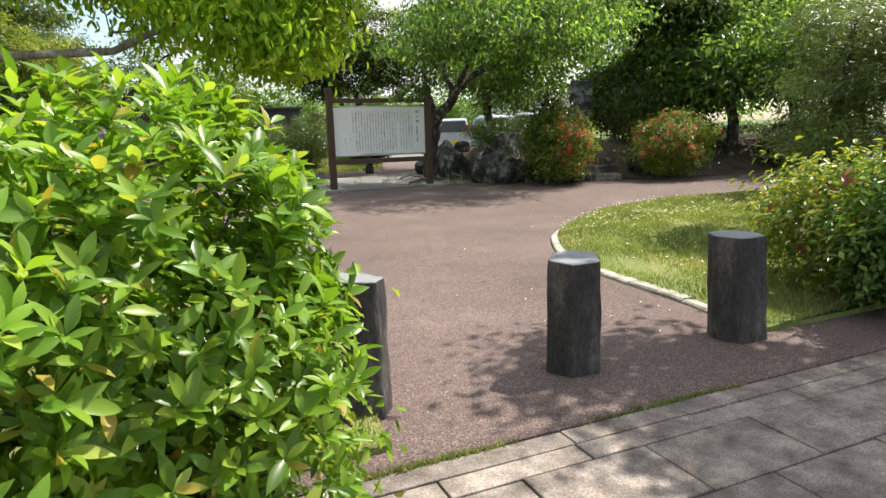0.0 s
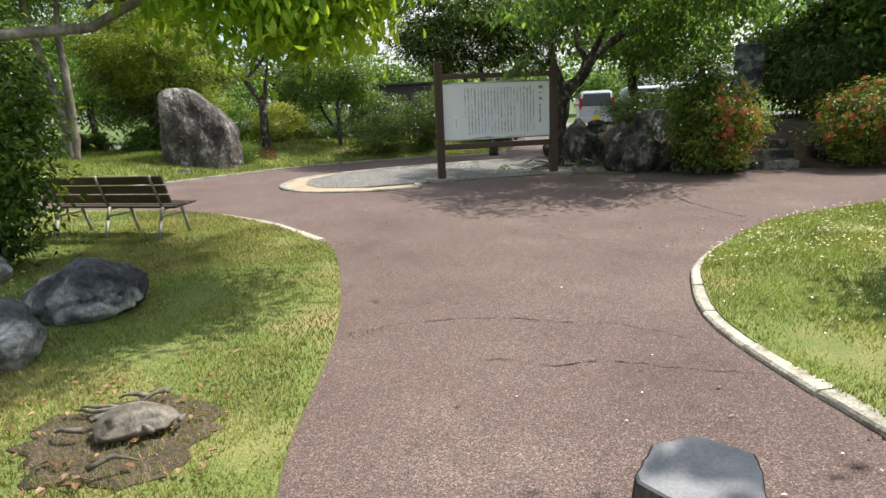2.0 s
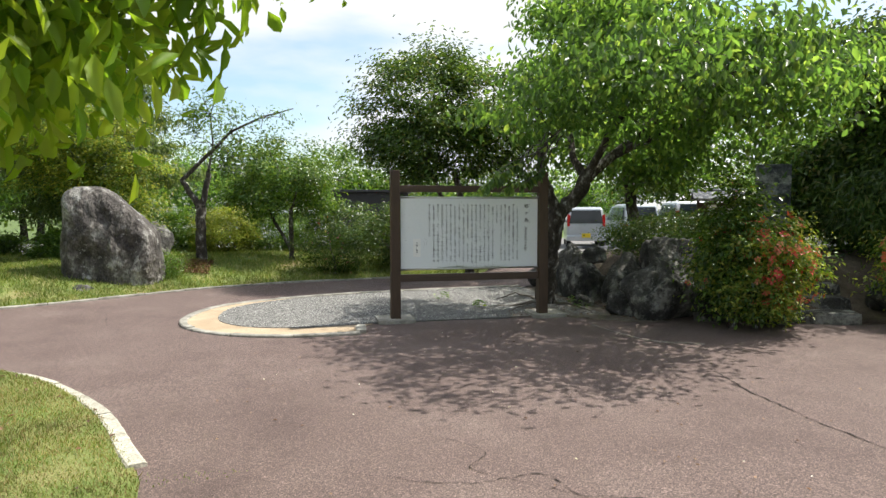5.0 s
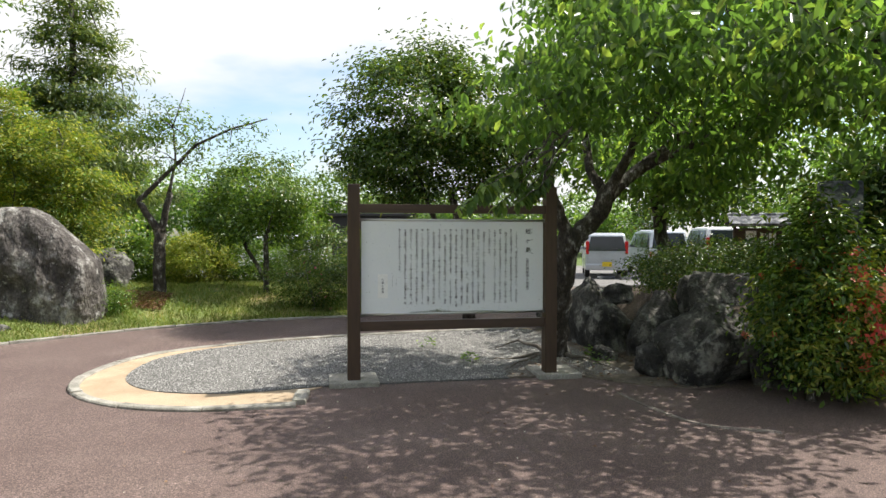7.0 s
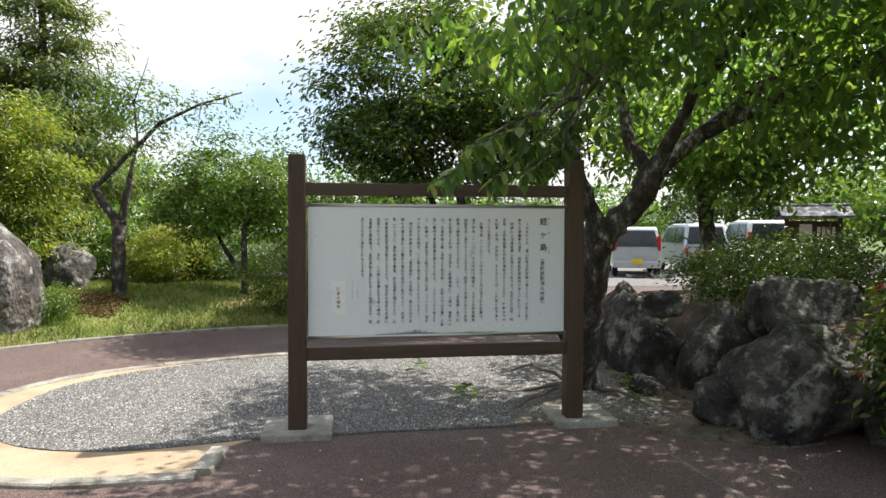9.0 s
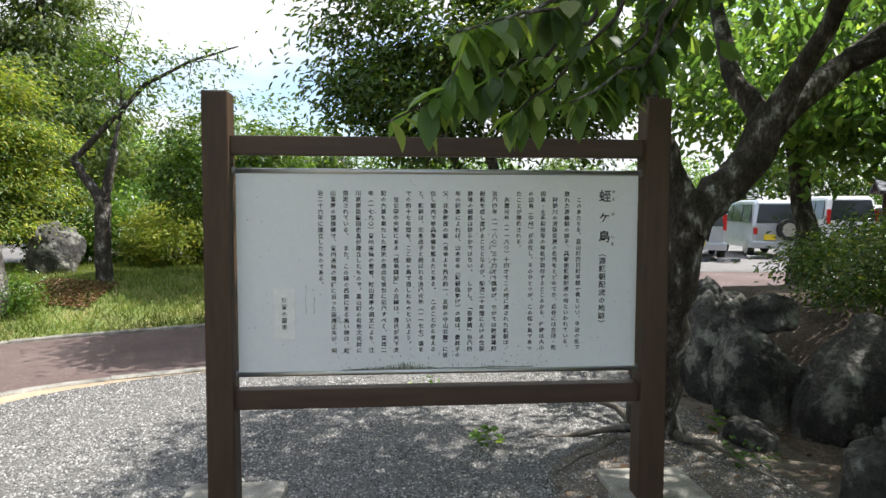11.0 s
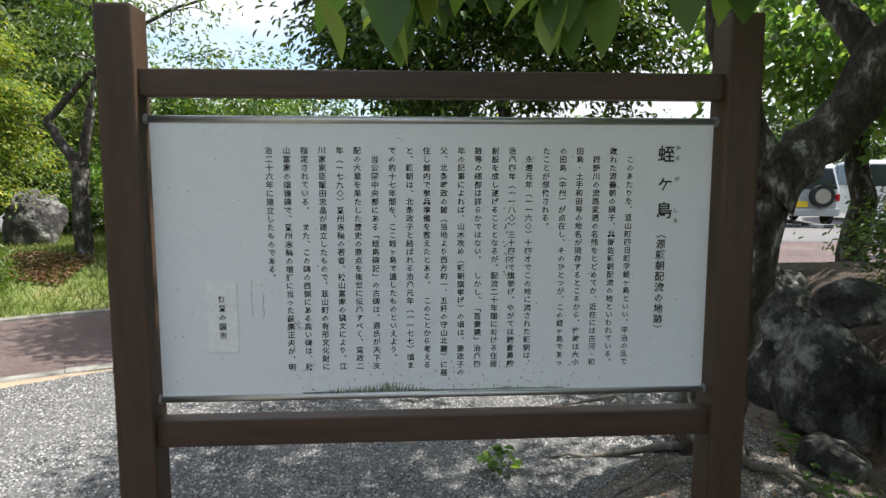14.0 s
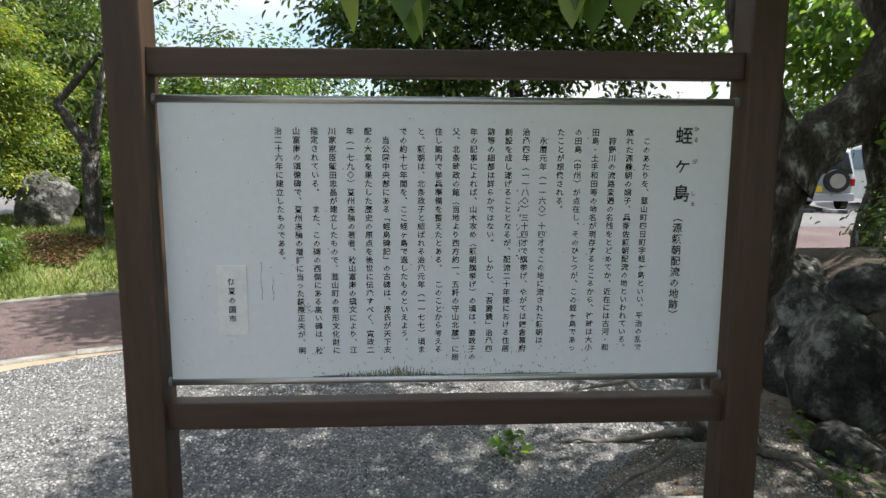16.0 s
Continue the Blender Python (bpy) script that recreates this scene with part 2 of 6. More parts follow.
M_PANEL = surf("white_enamel_panel", [(0.3, (0.8, 0.835, 0.845)), (0.6, (0.84, 0.865, 0.87)), (0.8, (0.86, 0.88, 0.88))], scale=1.6, fine=40, fine_amount=0.02, rough=0.4,
                bump=0.03, bump_scale=20, depth=0.002)
M_INK = plain("black_ink", (0.012, 0.012, 0.014), 0.6)
M_PLATE = plain("white_label", (0.93, 0.93, 0.9), 0.4)
M_MOSS = surf("grime", [(0.3, (0.13, 0.15, 0.1)), (0.7, (0.27, 0.29, 0.21))], scale=20, rough=0.9)

AZ = [(0.0, (0.085, 0.17, 0.02)), (0.4, (0.155, 0.3, 0.03)), (0.8, (0.26, 0.41, 0.045)), (0.95, (0.36, 0.47, 0.08)), (1.0, (0.46, 0.32, 0.06))]
CH = [(0.0, (0.068, 0.125, 0.042)), (0.5, (0.102, 0.18, 0.054)), (0.85, (0.165, 0.255, 0.068)), (1.0, (0.28, 0.35, 0.1))]
L_CHERRY = leaf_mat("cherry_leaf", CH, 0.6, 0.3, (1.75, 1.85, 0.8))
L_SPRIG = leaf_mat("cherry_sprig_leaf", CH, 0.5, 0.4, (1.8, 1.8, 0.7), by_object=True)
L_DARK = leaf_mat("evergreen_leaf", [(0.0, (0.035, 0.068, 0.018)), (0.6, (0.07, 0.13, 0.03)), (0.9, (0.13, 0.2, 0.045)), (1.0, (0.22, 0.21, 0.07))], 0.32, 0.27, (1.8, 1.7, 0.7))
L_YELLOW = leaf_mat("fresh_yellow_green_leaf", [(0.0, (0.17, 0.31, 0.03)), (0.5, (0.26, 0.43, 0.04)), (1.0, (0.42, 0.54, 0.07))], 0.62)
L_AZALEA = leaf_mat("bright_shrub_leaf", AZ, 0.45, 0.36)
L_AZLEAF = leaf_mat("bright_shrub_single_leaf", AZ, 0.45, 0.36, by_object=True)
L_SHRUB = leaf_mat("shrub_leaf", [(0.0, (0.05, 0.11, 0.02)), (0.6, (0.1, 0.2, 0.03)), (1.0, (0.2, 0.3, 0.05))], 0.42, 0.3, (1.9, 1.7, 0.65))
L_LIME = leaf_mat("lime_shrub_leaf", [(0.0, (0.17, 0.23, 0.035)), (0.6, (0.31, 0.38, 0.055)), (1.0, (0.46, 0.43, 0.09))], 0.42)
L_CONIFER = leaf_mat("conifer_needles", [(0.0, (0.055, 0.1, 0.032)), (0.6, (0.12, 0.185, 0.055)), (1.0, (0.24, 0.28, 0.08))], 0.42, 0.4)
L_GOLD = leaf_mat("golden_conifer", [(0.0, (0.15, 0.2, 0.035)), (0.6, (0.29, 0.34, 0.055)), (1.0, (0.46, 0.44, 0.085))], 0.48, 0.5)
L_RED = leaf_mat("red_azalea_petal", [(0.0, (0.6, 0.06, 0.06)), (0.5, (0.72, 0.13, 0.1)), (1.0, (0.85, 0.36, 0.24))], 0.35, by_object=True)
L_PINK = leaf_mat("pink_azalea_petal", [(0.0, (0.6, 0.06, 0.16)), (1.0, (0.75, 0.2, 0.3))], 0.35, by_object=True)
L_WHITE = leaf_mat("white_petal", [(0.0, (0.7, 0.7, 0.62)), (1.0, (0.85, 0.85, 0.8))], 0.3)
L_DEAD = leaf_mat("fallen_brown_leaf", [(0.0, (0.12, 0.06, 0.03)), (0.6, (0.24, 0.13, 0.07)), (1.0, (0.4, 0.26, 0.15))], 0.15)
L_GRASS = leaf_mat("grass_blade", [(0.0, (0.13, 0.19, 0.04)), (0.5, (0.18, 0.25, 0.055)), (0.8, (0.27, 0.31, 0.09)), (1.0, (0.42, 0.37, 0.19))], 0.4, 0.6)
L_STRAW = leaf_mat("straw_blade", [(0.0, (0.3, 0.23, 0.11)), (0.6, (0.42, 0.34, 0.18)), (1.0, (0.3, 0.3, 0.08))], 0.3, 0.7)


# ---- builders ----
def rng_of(seed):
    return np.random.default_rng(seed)


def mesh_of(name, verts, faces, mats, smooth=False):
    me = bpy.data.meshes.new(name)
    me.from_pydata([tuple(v) for v in verts], [], [tuple(f) for f in faces])
    for m in (mats if isinstance(mats, (list, tuple)) else [mats]):
        me.materials.append(m)
    if smooth:
        me.polygons.foreach_set("use_smooth", [True] * len(me.polygons))
    me.update()
    return me


def part(name, bm, material, parent, label="", smooth=False):
    """Links a bmesh as one mesh object under a thing or a part."""
    me = bpy.data.meshes.new(name)
    bmesh.ops.recalc_face_normals(bm, faces=bm.faces)
    bm.to_mesh(me)
    bm.free()
    me.materials.append(material)
    if smooth:
        me.polygons.foreach_set("use_smooth", [True] * len(me.polygons))
    ob = new(name, me)
    ob.parent = parent
    if label:
        tagged(ob, label)
    return ob


def part_me(name, me, parent, label=""):
    ob = new(name, me)
    ob.parent = parent
    if label:
        tagged(ob, label)
    return ob


def thing(name, m, label, category, group="", kind=""):
    ob = new(name)
    ob.matrix_basis = m
    ob.empty_display_size = 0.1
    return tagged(ob, label, category, group, kind)


def box(w, d, h, at=(0, 0, 0), bevel=0.004, turn=None, bm=None):
    """A bevelled box, its middle at `at`."""
    one = bm or bmesh.new()
    m = Matrix.Translation(at) @ (turn or Matrix.Identity(4)) @ Matrix.Diagonal((w, d, h, 1))
    got = bmesh.ops.create_cube(one, size=1, matrix=m)
    if bevel:
        edges = list({e for v in got["verts"] for e in v.link_edges})
        bmesh.ops.bevel(one, geom=edges, offset=bevel, segments=2, affect="EDGES", profile=0.6)
    return one


def rod(a, b, r, bm=None, seg=10, r2=None):
    one = bm or bmesh.new()
    a, b = Vector(a), Vector(b)
    d = b - a
    m = Matrix.Translation((a + b) / 2) @ d.to_track_quat("Z", "Y").to_matrix().to_4x4()
    bmesh.ops.create_cone(one, cap_ends=True, segments=seg, radius1=r, radius2=r if r2 is None else r2, depth=d.length, matrix=m)
    return one


def tube_data(pts, radii, seg=8, rough=0.0, seed=0):
    """Vertices and faces of a tapered tube along a path."""
    rg = rng_of(seed)
    P = [Vector(p) for p in pts]
    V, F = [], []
    side = None
    for i, p in enumerate(P):
        d = (P[min(i + 1, len(P) - 1)] - P[max(i - 1, 0)]).normalized()
        if side is None:
            side = d.orthogonal().normalized()
        side = (side - d * side.dot(d)).normalized()
        up = d.cross(side)
        for k in range(seg):
            a = 2 * math.pi * k / seg
            r = radii[i] * (1 + rough * (rg.random() - 0.5))
            V.append(p + (side * math.cos(a) + up * math.sin(a)) * r)
    for i in range(len(P) - 1):
        for k in range(seg):
            a, b = i * seg + k, i * seg + (k + 1) % seg
            F.append((a, b, b + seg, a + seg))
    F.append(tuple(range(seg))[::-1])
    F.append(tuple(range(len(V) - seg, len(V))))
    return V, F


def bend(a, b, n, sag, rg):
    """A crooked path from a to b."""
    a, b = Vector(a), Vector(b)
    L = (b - a).length
    out = []
    off = Vector((rg.normal(), rg.normal(), rg.normal() * 0.5)) * L * 0.07
    for i in range(n + 1):
        t = i / n
        w = math.sin(math.pi * t)
        out.append(a.lerp(b, t) + Vector((0, 0, sag * L * w)) + off * w + Vector((rg.normal(), rg.normal(), rg.normal())) * L * 0.018 * (0 < i < n))
    return out


def leaf_mesh(name, centres, mat, length, width, rg, up=0.5, droop=0.2, fold=0.25, outward=None, shape="oval"):
    """One mesh of many single leaves, folded along the midrib, facing mostly up and outwards."""
    n = len(centres)
    c = np.asarray(centres, float)
    nor = rg.normal(size=(n, 3))
    nor /= np.linalg.norm(nor, axis=1)[:, None] + 1e-9
    nor[:, 2] += up * 2
    if outward is not None:
        nor += outward * 0.8
    nor /= np.linalg.norm(nor, axis=1)[:, None] + 1e-9
    ax = rg.normal(size=(n, 3))
    if outward is not None:
        ax += outward * 0.9
    ax[:, 2] -= droop * 3
    ax -= nor * (ax * nor).sum(1)[:, None]
    ax /= np.linalg.norm(ax, axis=1)[:, None] + 1e-9
    sd = np.cross(nor, ax)
    L = length * rg.uniform(0.65, 1.25, n)[:, None]
    W = width * rg.uniform(0.7, 1.2, n)[:, None]
    lift = nor * W * fold
    if shape == "oval":
        v = np.stack([c - ax * L * 0.5,
                      c - ax * L * 0.12 + sd * W * 0.5 + lift, c + ax * L * 0.24 + sd * W * 0.36 + lift * 0.8,
                      c + ax * L * 0.5 - nor * L * 0.1,
                      c + ax * L * 0.24 - sd * W * 0.36 + lift * 0.8, c - ax * L * 0.12 - sd * W * 0.5 + lift], 1)
        per = 6
        quads = np.array([[0, 1, 2, 3], [0, 3, 4, 5]])
    else:
        v = np.stack([c - ax * L * 0.5, c + sd * W * 0.5 + lift, c + ax * L * 0.5 - nor * L * 0.08, c - sd * W * 0.5 + lift], 1)
        per = 4
        quads = np.array([[0, 1, 2, 3]])
    verts = v.reshape(-1, 3)
    f = (quads[None] + (np.arange(n) * per)[:, None, None]).reshape(-1, 4)
    me = bpy.data.meshes.new(name)
    me.vertices.add(len(verts))
    me.vertices.foreach_set("co", verts.ravel())
    me.loops.add(f.size)
    me.loops.foreach_set("vertex_index", f.ravel().astype(np.int32))
    me.polygons.add(len(f))
    me.polygons.foreach_set("loop_start", (np.arange(len(f)) * 4).astype(np.int32))
    me.update(calc_edges=True)
    me.materials.append(mat)
    return me


def blob_points(blobs, clumps, per, spread, rg, shell=0.55, flat=0.62):
    """Leaf places in clumps near the outside of some ellipsoids; also the clumps' middles."""
    vol = np.array([r[0] * r[1] * r[2] for _, r in blobs]) ** 0.8
    which = rg.choice(len(blobs), clumps, p=vol / vol.sum())
    mids = []
    for w in which:
        d = rg.normal(size=3)
        d /= np.linalg.norm(d)
        k = shell + (1.06 - shell) * rg.random() ** 0.6
        k *= 0.86 + 0.3 * noise.noise(Vector(d * 2.1) + Vector((w * 3.1, 0, 0)))
        mids.append(np.array(blobs[w][0]) + d * np.array(blobs[w][1]) * k)
    mids = np.array(mids)
    sizes = spread * rg.uniform(0.6, 1.35, clumps)
    pts = np.repeat(mids, per, 0) + rg.normal(size=(clumps * per, 3)) * np.repeat(sizes, per)[:, None] * np.array([1, 1, flat])
    centre = np.average(np.array([b[0] for b in blobs]), axis=0, weights=vol)
    out = pts - np.repeat(mids, per, 0)
    out /= np.linalg.norm(out, axis=1)[:, None] + 1e-6
    o2 = pts - centre
    o2 /= np.linalg.norm(o2, axis=1)[:, None] + 1e-6
    return pts, mids, (out * 0.6 + o2 * 0.6)


FLOWERS = {}


def flower_mesh(m, size):
    """Five pointed petals round a hollow throat."""
    if (m.name, size) not in FLOWERS:
        V, F = [(0, 0, 0)], []
        for k in range(5):
            a = 2 * math.pi * k / 5
            for da, r, z in ((-0.5, 0.28, 0.14), (-0.42, 0.5, 0.3), (0, 0.66, 0.26), (0.42, 0.5, 0.3), (0.5, 0.28, 0.14)):
                V.append((size * r * math.cos(a + da), size * r * math.sin(a + da), size * z))
            b = 1 + 5 * k
            F += [(0, b, b + 4), (b, b + 1, b + 3, b + 4), (b + 1, b + 2, b + 3)]
        FLOWERS[(m.name, size)] = mesh_of("flower", V, F, m, True)
    return FLOWERS[(m.name, size)]


def plant(name, label, category, base, trunks, blobs, clumps, per, leaf, mats, spread=0.25, seed=1, bark=None, limbs=14, limb_r=0.035, droop=0.2, up=0.4,
          shape="oval", extra=(), shell=0.55, group="", starts=None, keep=None, twigs=0, limb_seg=7, flat=0.62):
    """A tree or shrub: trunk(s), limbs to the clumps, and a crown of single leaves. Everything in world metres, kept relative to the base."""
    rg = rng_of(seed)
    o = Vector(base)
    t = thing(name, Matrix.Translation(o), label, category, group)
    bark = bark or M_BARK
    for path, r0, r1 in trunks:
        n = len(path)
        fine = []
        for i in range(n - 1):
            a, b = Vector(path[i]), Vector(path[i + 1])
            for k in range(4):
                fine.append(a.lerp(b, k / 4) + Vector((rg.normal(), rg.normal(), 0)) * r0 * 0.1 * (i + k > 0))
        fine.append(Vector(path[-1]))
        rad = [r0 + (r1 - r0) * (i / (len(fine) - 1)) ** 0.8 for i in range(len(fine))]
        rad[0] *= 1.35
        V, F = tube_data([p - o for p in fine], rad, 12, 0.16, seed)
        part_me("trunk", mesh_of("trunk", V, F, bark, True), t)
    pts, mids, out = blob_points(blobs, clumps, per, spread, rg, shell, flat)
    if keep is not None:
        ok = np.array([keep(p) for p in pts])
        pts, out = pts[ok], out[ok]
    origin = [Vector(s) for s in (starts or [tr[0][-1] for tr in trunks])]
    if limbs:
        V, F = [], []
        ids = rg.permutation(len(mids))[:limbs + twigs]
        roots = list(origin)
        for j, i in enumerate(ids):
            m = Vector(mids[i])
            if keep is not None and not keep(m):
                continue
            src = min(roots, key=lambda s: (s - m).length + (0 if s in origin else 0.15))
            path = bend(src, m, 6, 0.05, rg)
            r = limb_r * (1.0 if j < limbs else 0.35) * rg.uniform(0.6, 1.1) * (1 if src in origin else 0.6)
            v, f = tube_data([p - o for p in path], [max(0.004, r * (1 - 0.85 * k / 6)) for k in range(7)], limb_seg, 0.1, seed + j)
            k0 = len(V)
            V += v
            F += [tuple(q + k0 for q in g) for g in f]
            roots += [path[3], path[4]]
        if V:
            tagged(part_me("branchwork", mesh_of("branchwork", V, F, bark, True), t), kind="stuff")
    if not isinstance(mats, list):
        mats = [(mats, 1.0)]
    pick = rg.random(len(pts))
    lo = 0.0
    for m, share in mats:
        sel = (pick >= lo) & (pick < lo + share)
        lo += share
        if sel.any():
            part_me("crown", leaf_mesh("crown", pts[sel] - np.array(o), m, leaf[0], leaf[1], rg, up, droop, outward=out[sel], shape=shape), t)
    for nm, m, count, size, where in extra:
        ids = rg.choice(len(pts), count)
        p = pts[ids]
        ctr = np.average(np.array([b[0] for b in blobs]), axis=0)
        d = p - ctr
        p = ctr + d * 0.98
        ok = np.array([where(q) for q in p])
        p = p[ok]
        if not len(p):
            continue
        me = flower_mesh(m, size)
        for q, dq in zip(p, d[ok]):
            ob = part_me(nm, me, t)
            tilt = Vector(dq).to_track_quat("Z", "Y").to_matrix().to_4x4()
            ob.matrix_basis = Matrix.Translation(Vector(q) - o) @ tilt @ pose(0, 0, 0, rg.uniform(-25, 25), rg.uniform(-25, 25), rg.uniform(0, 360)) @ Matrix.Scale(rg.uniform(0.75, 1.25), 4)
    return t


def spline(pts, step=0.12, closed=False):
    """Even points along a smooth curve through pts (x, y)."""
    P = [Vector((p[0], p[1])) for p in pts]
    n = len(P)
    out = []
    for i in range(n if closed else n - 1):
        if closed:
            a, b, c, d = P[i - 1], P[i], P[(i + 1) % n], P[(i + 2) % n]
        else:
            a, b, c, d = P[max(i - 1, 0)], P[i], P[i + 1], P[min(i + 2, n - 1)]
        k = max(1, int((c - b).length / step))
        for j in range(k):
            t = j / k
            q = 0.5 * ((2 * b) + (c - a) * t + (2 * a - 5 * b + 4 * c - d) * t * t + (3 * b - a - 3 * c + d) * t ** 3)
            out.append((q.x, q.y))
    if not closed:
        out.append((P[-1].x, P[-1].y))
    return out


def inside(poly, x, y):
    """Which of the points lie in the polygon."""
    px, py = np.array(poly).T
    qx, qy = np.roll(px, -1), np.roll(py, -1)
    x, y = np.atleast_1d(x), np.atleast_1d(y)
    hit = np.zeros(len(x), bool)
    for a, b, c, d in zip(px, py, qx, qy):
        if b != d:
            hit ^= ((b > y) != (d > y)) & (x < (c - a) * (y - b) / (d - b) + a)
    return hit


def sheet(name, outline, height, mat, res=0.4, skirt=0.15, label="", category="", kind="structure"):
    """A piece of ground with a shaped edge and a height field; its rim goes down by skirt."""
    x0, y0 = np.min(outline, 0)
    x1, y1 = np.max(outline, 0)
    gx, gy = np.meshgrid(np.arange(x0, x1, res), np.arange(y0, y1, res))
    gx, gy = gx.ravel() + res * 0.37, gy.ravel() + res * 0.41
    rg = rng_of(7)
    gx += rg.uniform(-0.3, 0.3, len(gx)) * res
    gy += rg.uniform(-0.3, 0.3, len(gy)) * res
    ok = inside(outline, gx, gy)
    n = len(outline)
    pts = [Vector(p) for p in outline] + [Vector(p) for p in zip(gx[ok], gy[ok])]
    co, _, fc, *_ = delaunay_2d_cdt(pts, [(i, (i + 1) % n) for i in range(n)], [], 1, 1e-5)
    V = [(p.x, p.y, height(p.x, p.y)) for p in co]
    F = [tuple(f) for f in fc]
    k = len(V)
    rim = list(range(n))
    V += [(V[i][0], V[i][1], V[i][2] - skirt) for i in rim]
    F += [(rim[i], k + i, k + (i + 1) % n, rim[(i + 1) % n]) for i in range(n)]
    me = mesh_of(name, V, F, mat, True)
    me.polygons.foreach_set("use_smooth", [True] * len(fc) + [False] * n)
    ob = new(name, me)
    return tagged(ob, label, category, kind=kind)


def kerb(name, path, width, top, parent, piece=0.6, mat=None):
    """Kerb stones along a line, each a piece of its own with a narrow joint."""
    P = spline(path, 0.05)
    d = [0.0]
    for a, b in zip(P, P[1:]):
        d.append(d[-1] + math.dist(a, b))
    total = d[-1]
    count = max(1, round(total / piece))
    px, py = np.array(P).T
    rg = rng_of(len(P))
    for i in range(count):
        s = np.linspace(total * i / count + 0.005, total * (i + 1) / count - 0.005, 5)
        x, y = np.interp(s, d, px), np.interp(s, d, py)
        tx, ty = np.gradient(x), np.gradient(y)
        ln = np.hypot(tx, ty)
        nx, ny = -ty / ln, tx / ln
        z = top + rg.uniform(-0.006, 0.006)
        V, F = [], []
        for k in range(5):
            for off, h in ((-0.5, -0.1), (-0.5, z - 0.012), (-0.38, z), (0.38, z), (0.5, z - 0.012), (0.5, -0.1)):
                w = width * (1 + 0.04 * rg.normal())
                V.append((x[k] + nx[k] * off * w, y[k] + ny[k] * off * w, h))
        for k in range(4):
            for j in range(5):
                a = k * 6 + j
                F.append((a, a + 6, a + 7, a + 1))
        F += [(0, 1, 2, 3, 4, 5), (29, 28, 27, 26, 25, 24)]
        part_me(name, mesh_of(name, V, F, mat or M_CONC), parent)


def rock(name, at, size, seed, mat, label, group="", turn=0.0, sharp=0.8, sub=5, sink=0.12, category="rock", block=0.0):
    """A boulder: facets cut by planes, then worn with noise."""
    rg = rng_of(seed)
    bm = bmesh.new()
    bmesh.ops.create_icosphere(bm, subdivisions=sub, radius=1)
    planes = []
    for _ in range(9):
        d = Vector(rg.normal(size=3)).normalized()
        planes.append((d, rg.uniform(0.62, 0.9)))
    sv = Vector(rg.uniform(-20, 20, 3))
    for v in bm.verts:
        p = v.co.copy()
        if block:
            p /= (abs(p.x) ** block + abs(p.y) ** block + abs(p.z) ** block) ** (1 / block)
            p *= 0.92
        for d, k in planes:
            e = p.dot(d) - k
            if e > 0:
                p -= d * e * (0.6 + 0.4 * sharp)
        p *= 1 + 0.17 * noise.noise(p * 1.5 + sv) + 0.06 * noise.noise(p * 4.0 + sv) + 0.03 * noise.noise(p * 9 + sv) + 0.02 * noise.noise(p * 20 + sv)
        crease = abs(noise.noise(Vector((p.x * 1.7, p.y * 1.7, p.z * 0.9)) + sv))
        p *= 1 - 0.09 * max(0.0, 0.1 - crease) / 0.1
        v.co = Vector((p.x * size[0] / 2, p.y * size[1] / 2, p.z * size[2] / 2))
    low = min(v.co.z for v in bm.verts)
    for v in bm.verts:
        v.co.z -= low + sink * size[2]
        if v.co.z < -0.08:
            v.co.z = -0.08
    me = bpy.data.meshes.new(name)
    bm.to_mesh(me)
    bm.free()
    me.materials.append(mat)
    me.polygons.foreach_set("use_smooth", [True] * len(me.polygons))
    ob = new(name, me)
    ob.matrix_basis = pose(*at, 0, 0, turn)
    return tagged(ob, label, category, group)


# ---- ground ----
ground = new("ground", mesh_of("ground", [(-1500, -1500, -0.12), (1500, -1500, -0.12), (1500, 1500, -0.12), (-1500, 1500, -0.12)], [(0, 1, 2, 3)], M_MEADOW))
tagged(ground, "green grassy land reaching to the horizon", "ground", kind="structure")


def rough_flat(x, y):
    return 0.006 * noise.noise(Vector((x * 0.6, y * 0.6, 0)))


PLAZA = [(-16, 2.258), (18, 2.258), (24, 10), (24, 24.5), (10, 25.5), (4, 25), (-4, 23.5), (-16, 21)]
sheet("path", PLAZA, rough_flat, M_ASPHALT, 0.8, 0.1, "worn reddish-brown asphalt path with fine cracks", "path")
ROADW = [(-60, 18), (-16, 21), (-4, 23.5), (4, 25), (10, 25.5), (24, 24.5), (70, 24.5), (70, 38), (-60, 36)]
sheet("road", ROADW, lambda x, y: -0.01 + 0.11 * min(1.0, max(0.0, (y - 25) / 2.5)), M_ROAD, 1.5, 0.1, "grey asphalt road and car park", "road")

LAWN_L = spline([(0.86, 2.4), (0.98, 3.4), (1.05, 4.2), (1.14, 4.7), (1.22, 5.1), (1.33, 5.9), (1.38, 7.0), (1.35, 8.2), (1.15, 8.8), (0.69, 9.8),
                 (0.05, 10.74), (-0.6, 11.33), (-1.6, 12.0), (-3, 12.6), (-5, 13), (-9, 13.2), (-15, 13)], 0.15) + [(-15, 2.4)]
LAWN_R = spline([(3.34, 2.75), (3.47, 3.4), (3.51, 4.3), (3.62, 5.05), (3.89, 5.68), (4.33, 6.35), (5.1, 7.0), (6.0, 7.48), (7.1, 7.75), (8.4, 7.83), (12, 7.6),
                 (17, 7)], 0.15) + [(17, 2.75)]
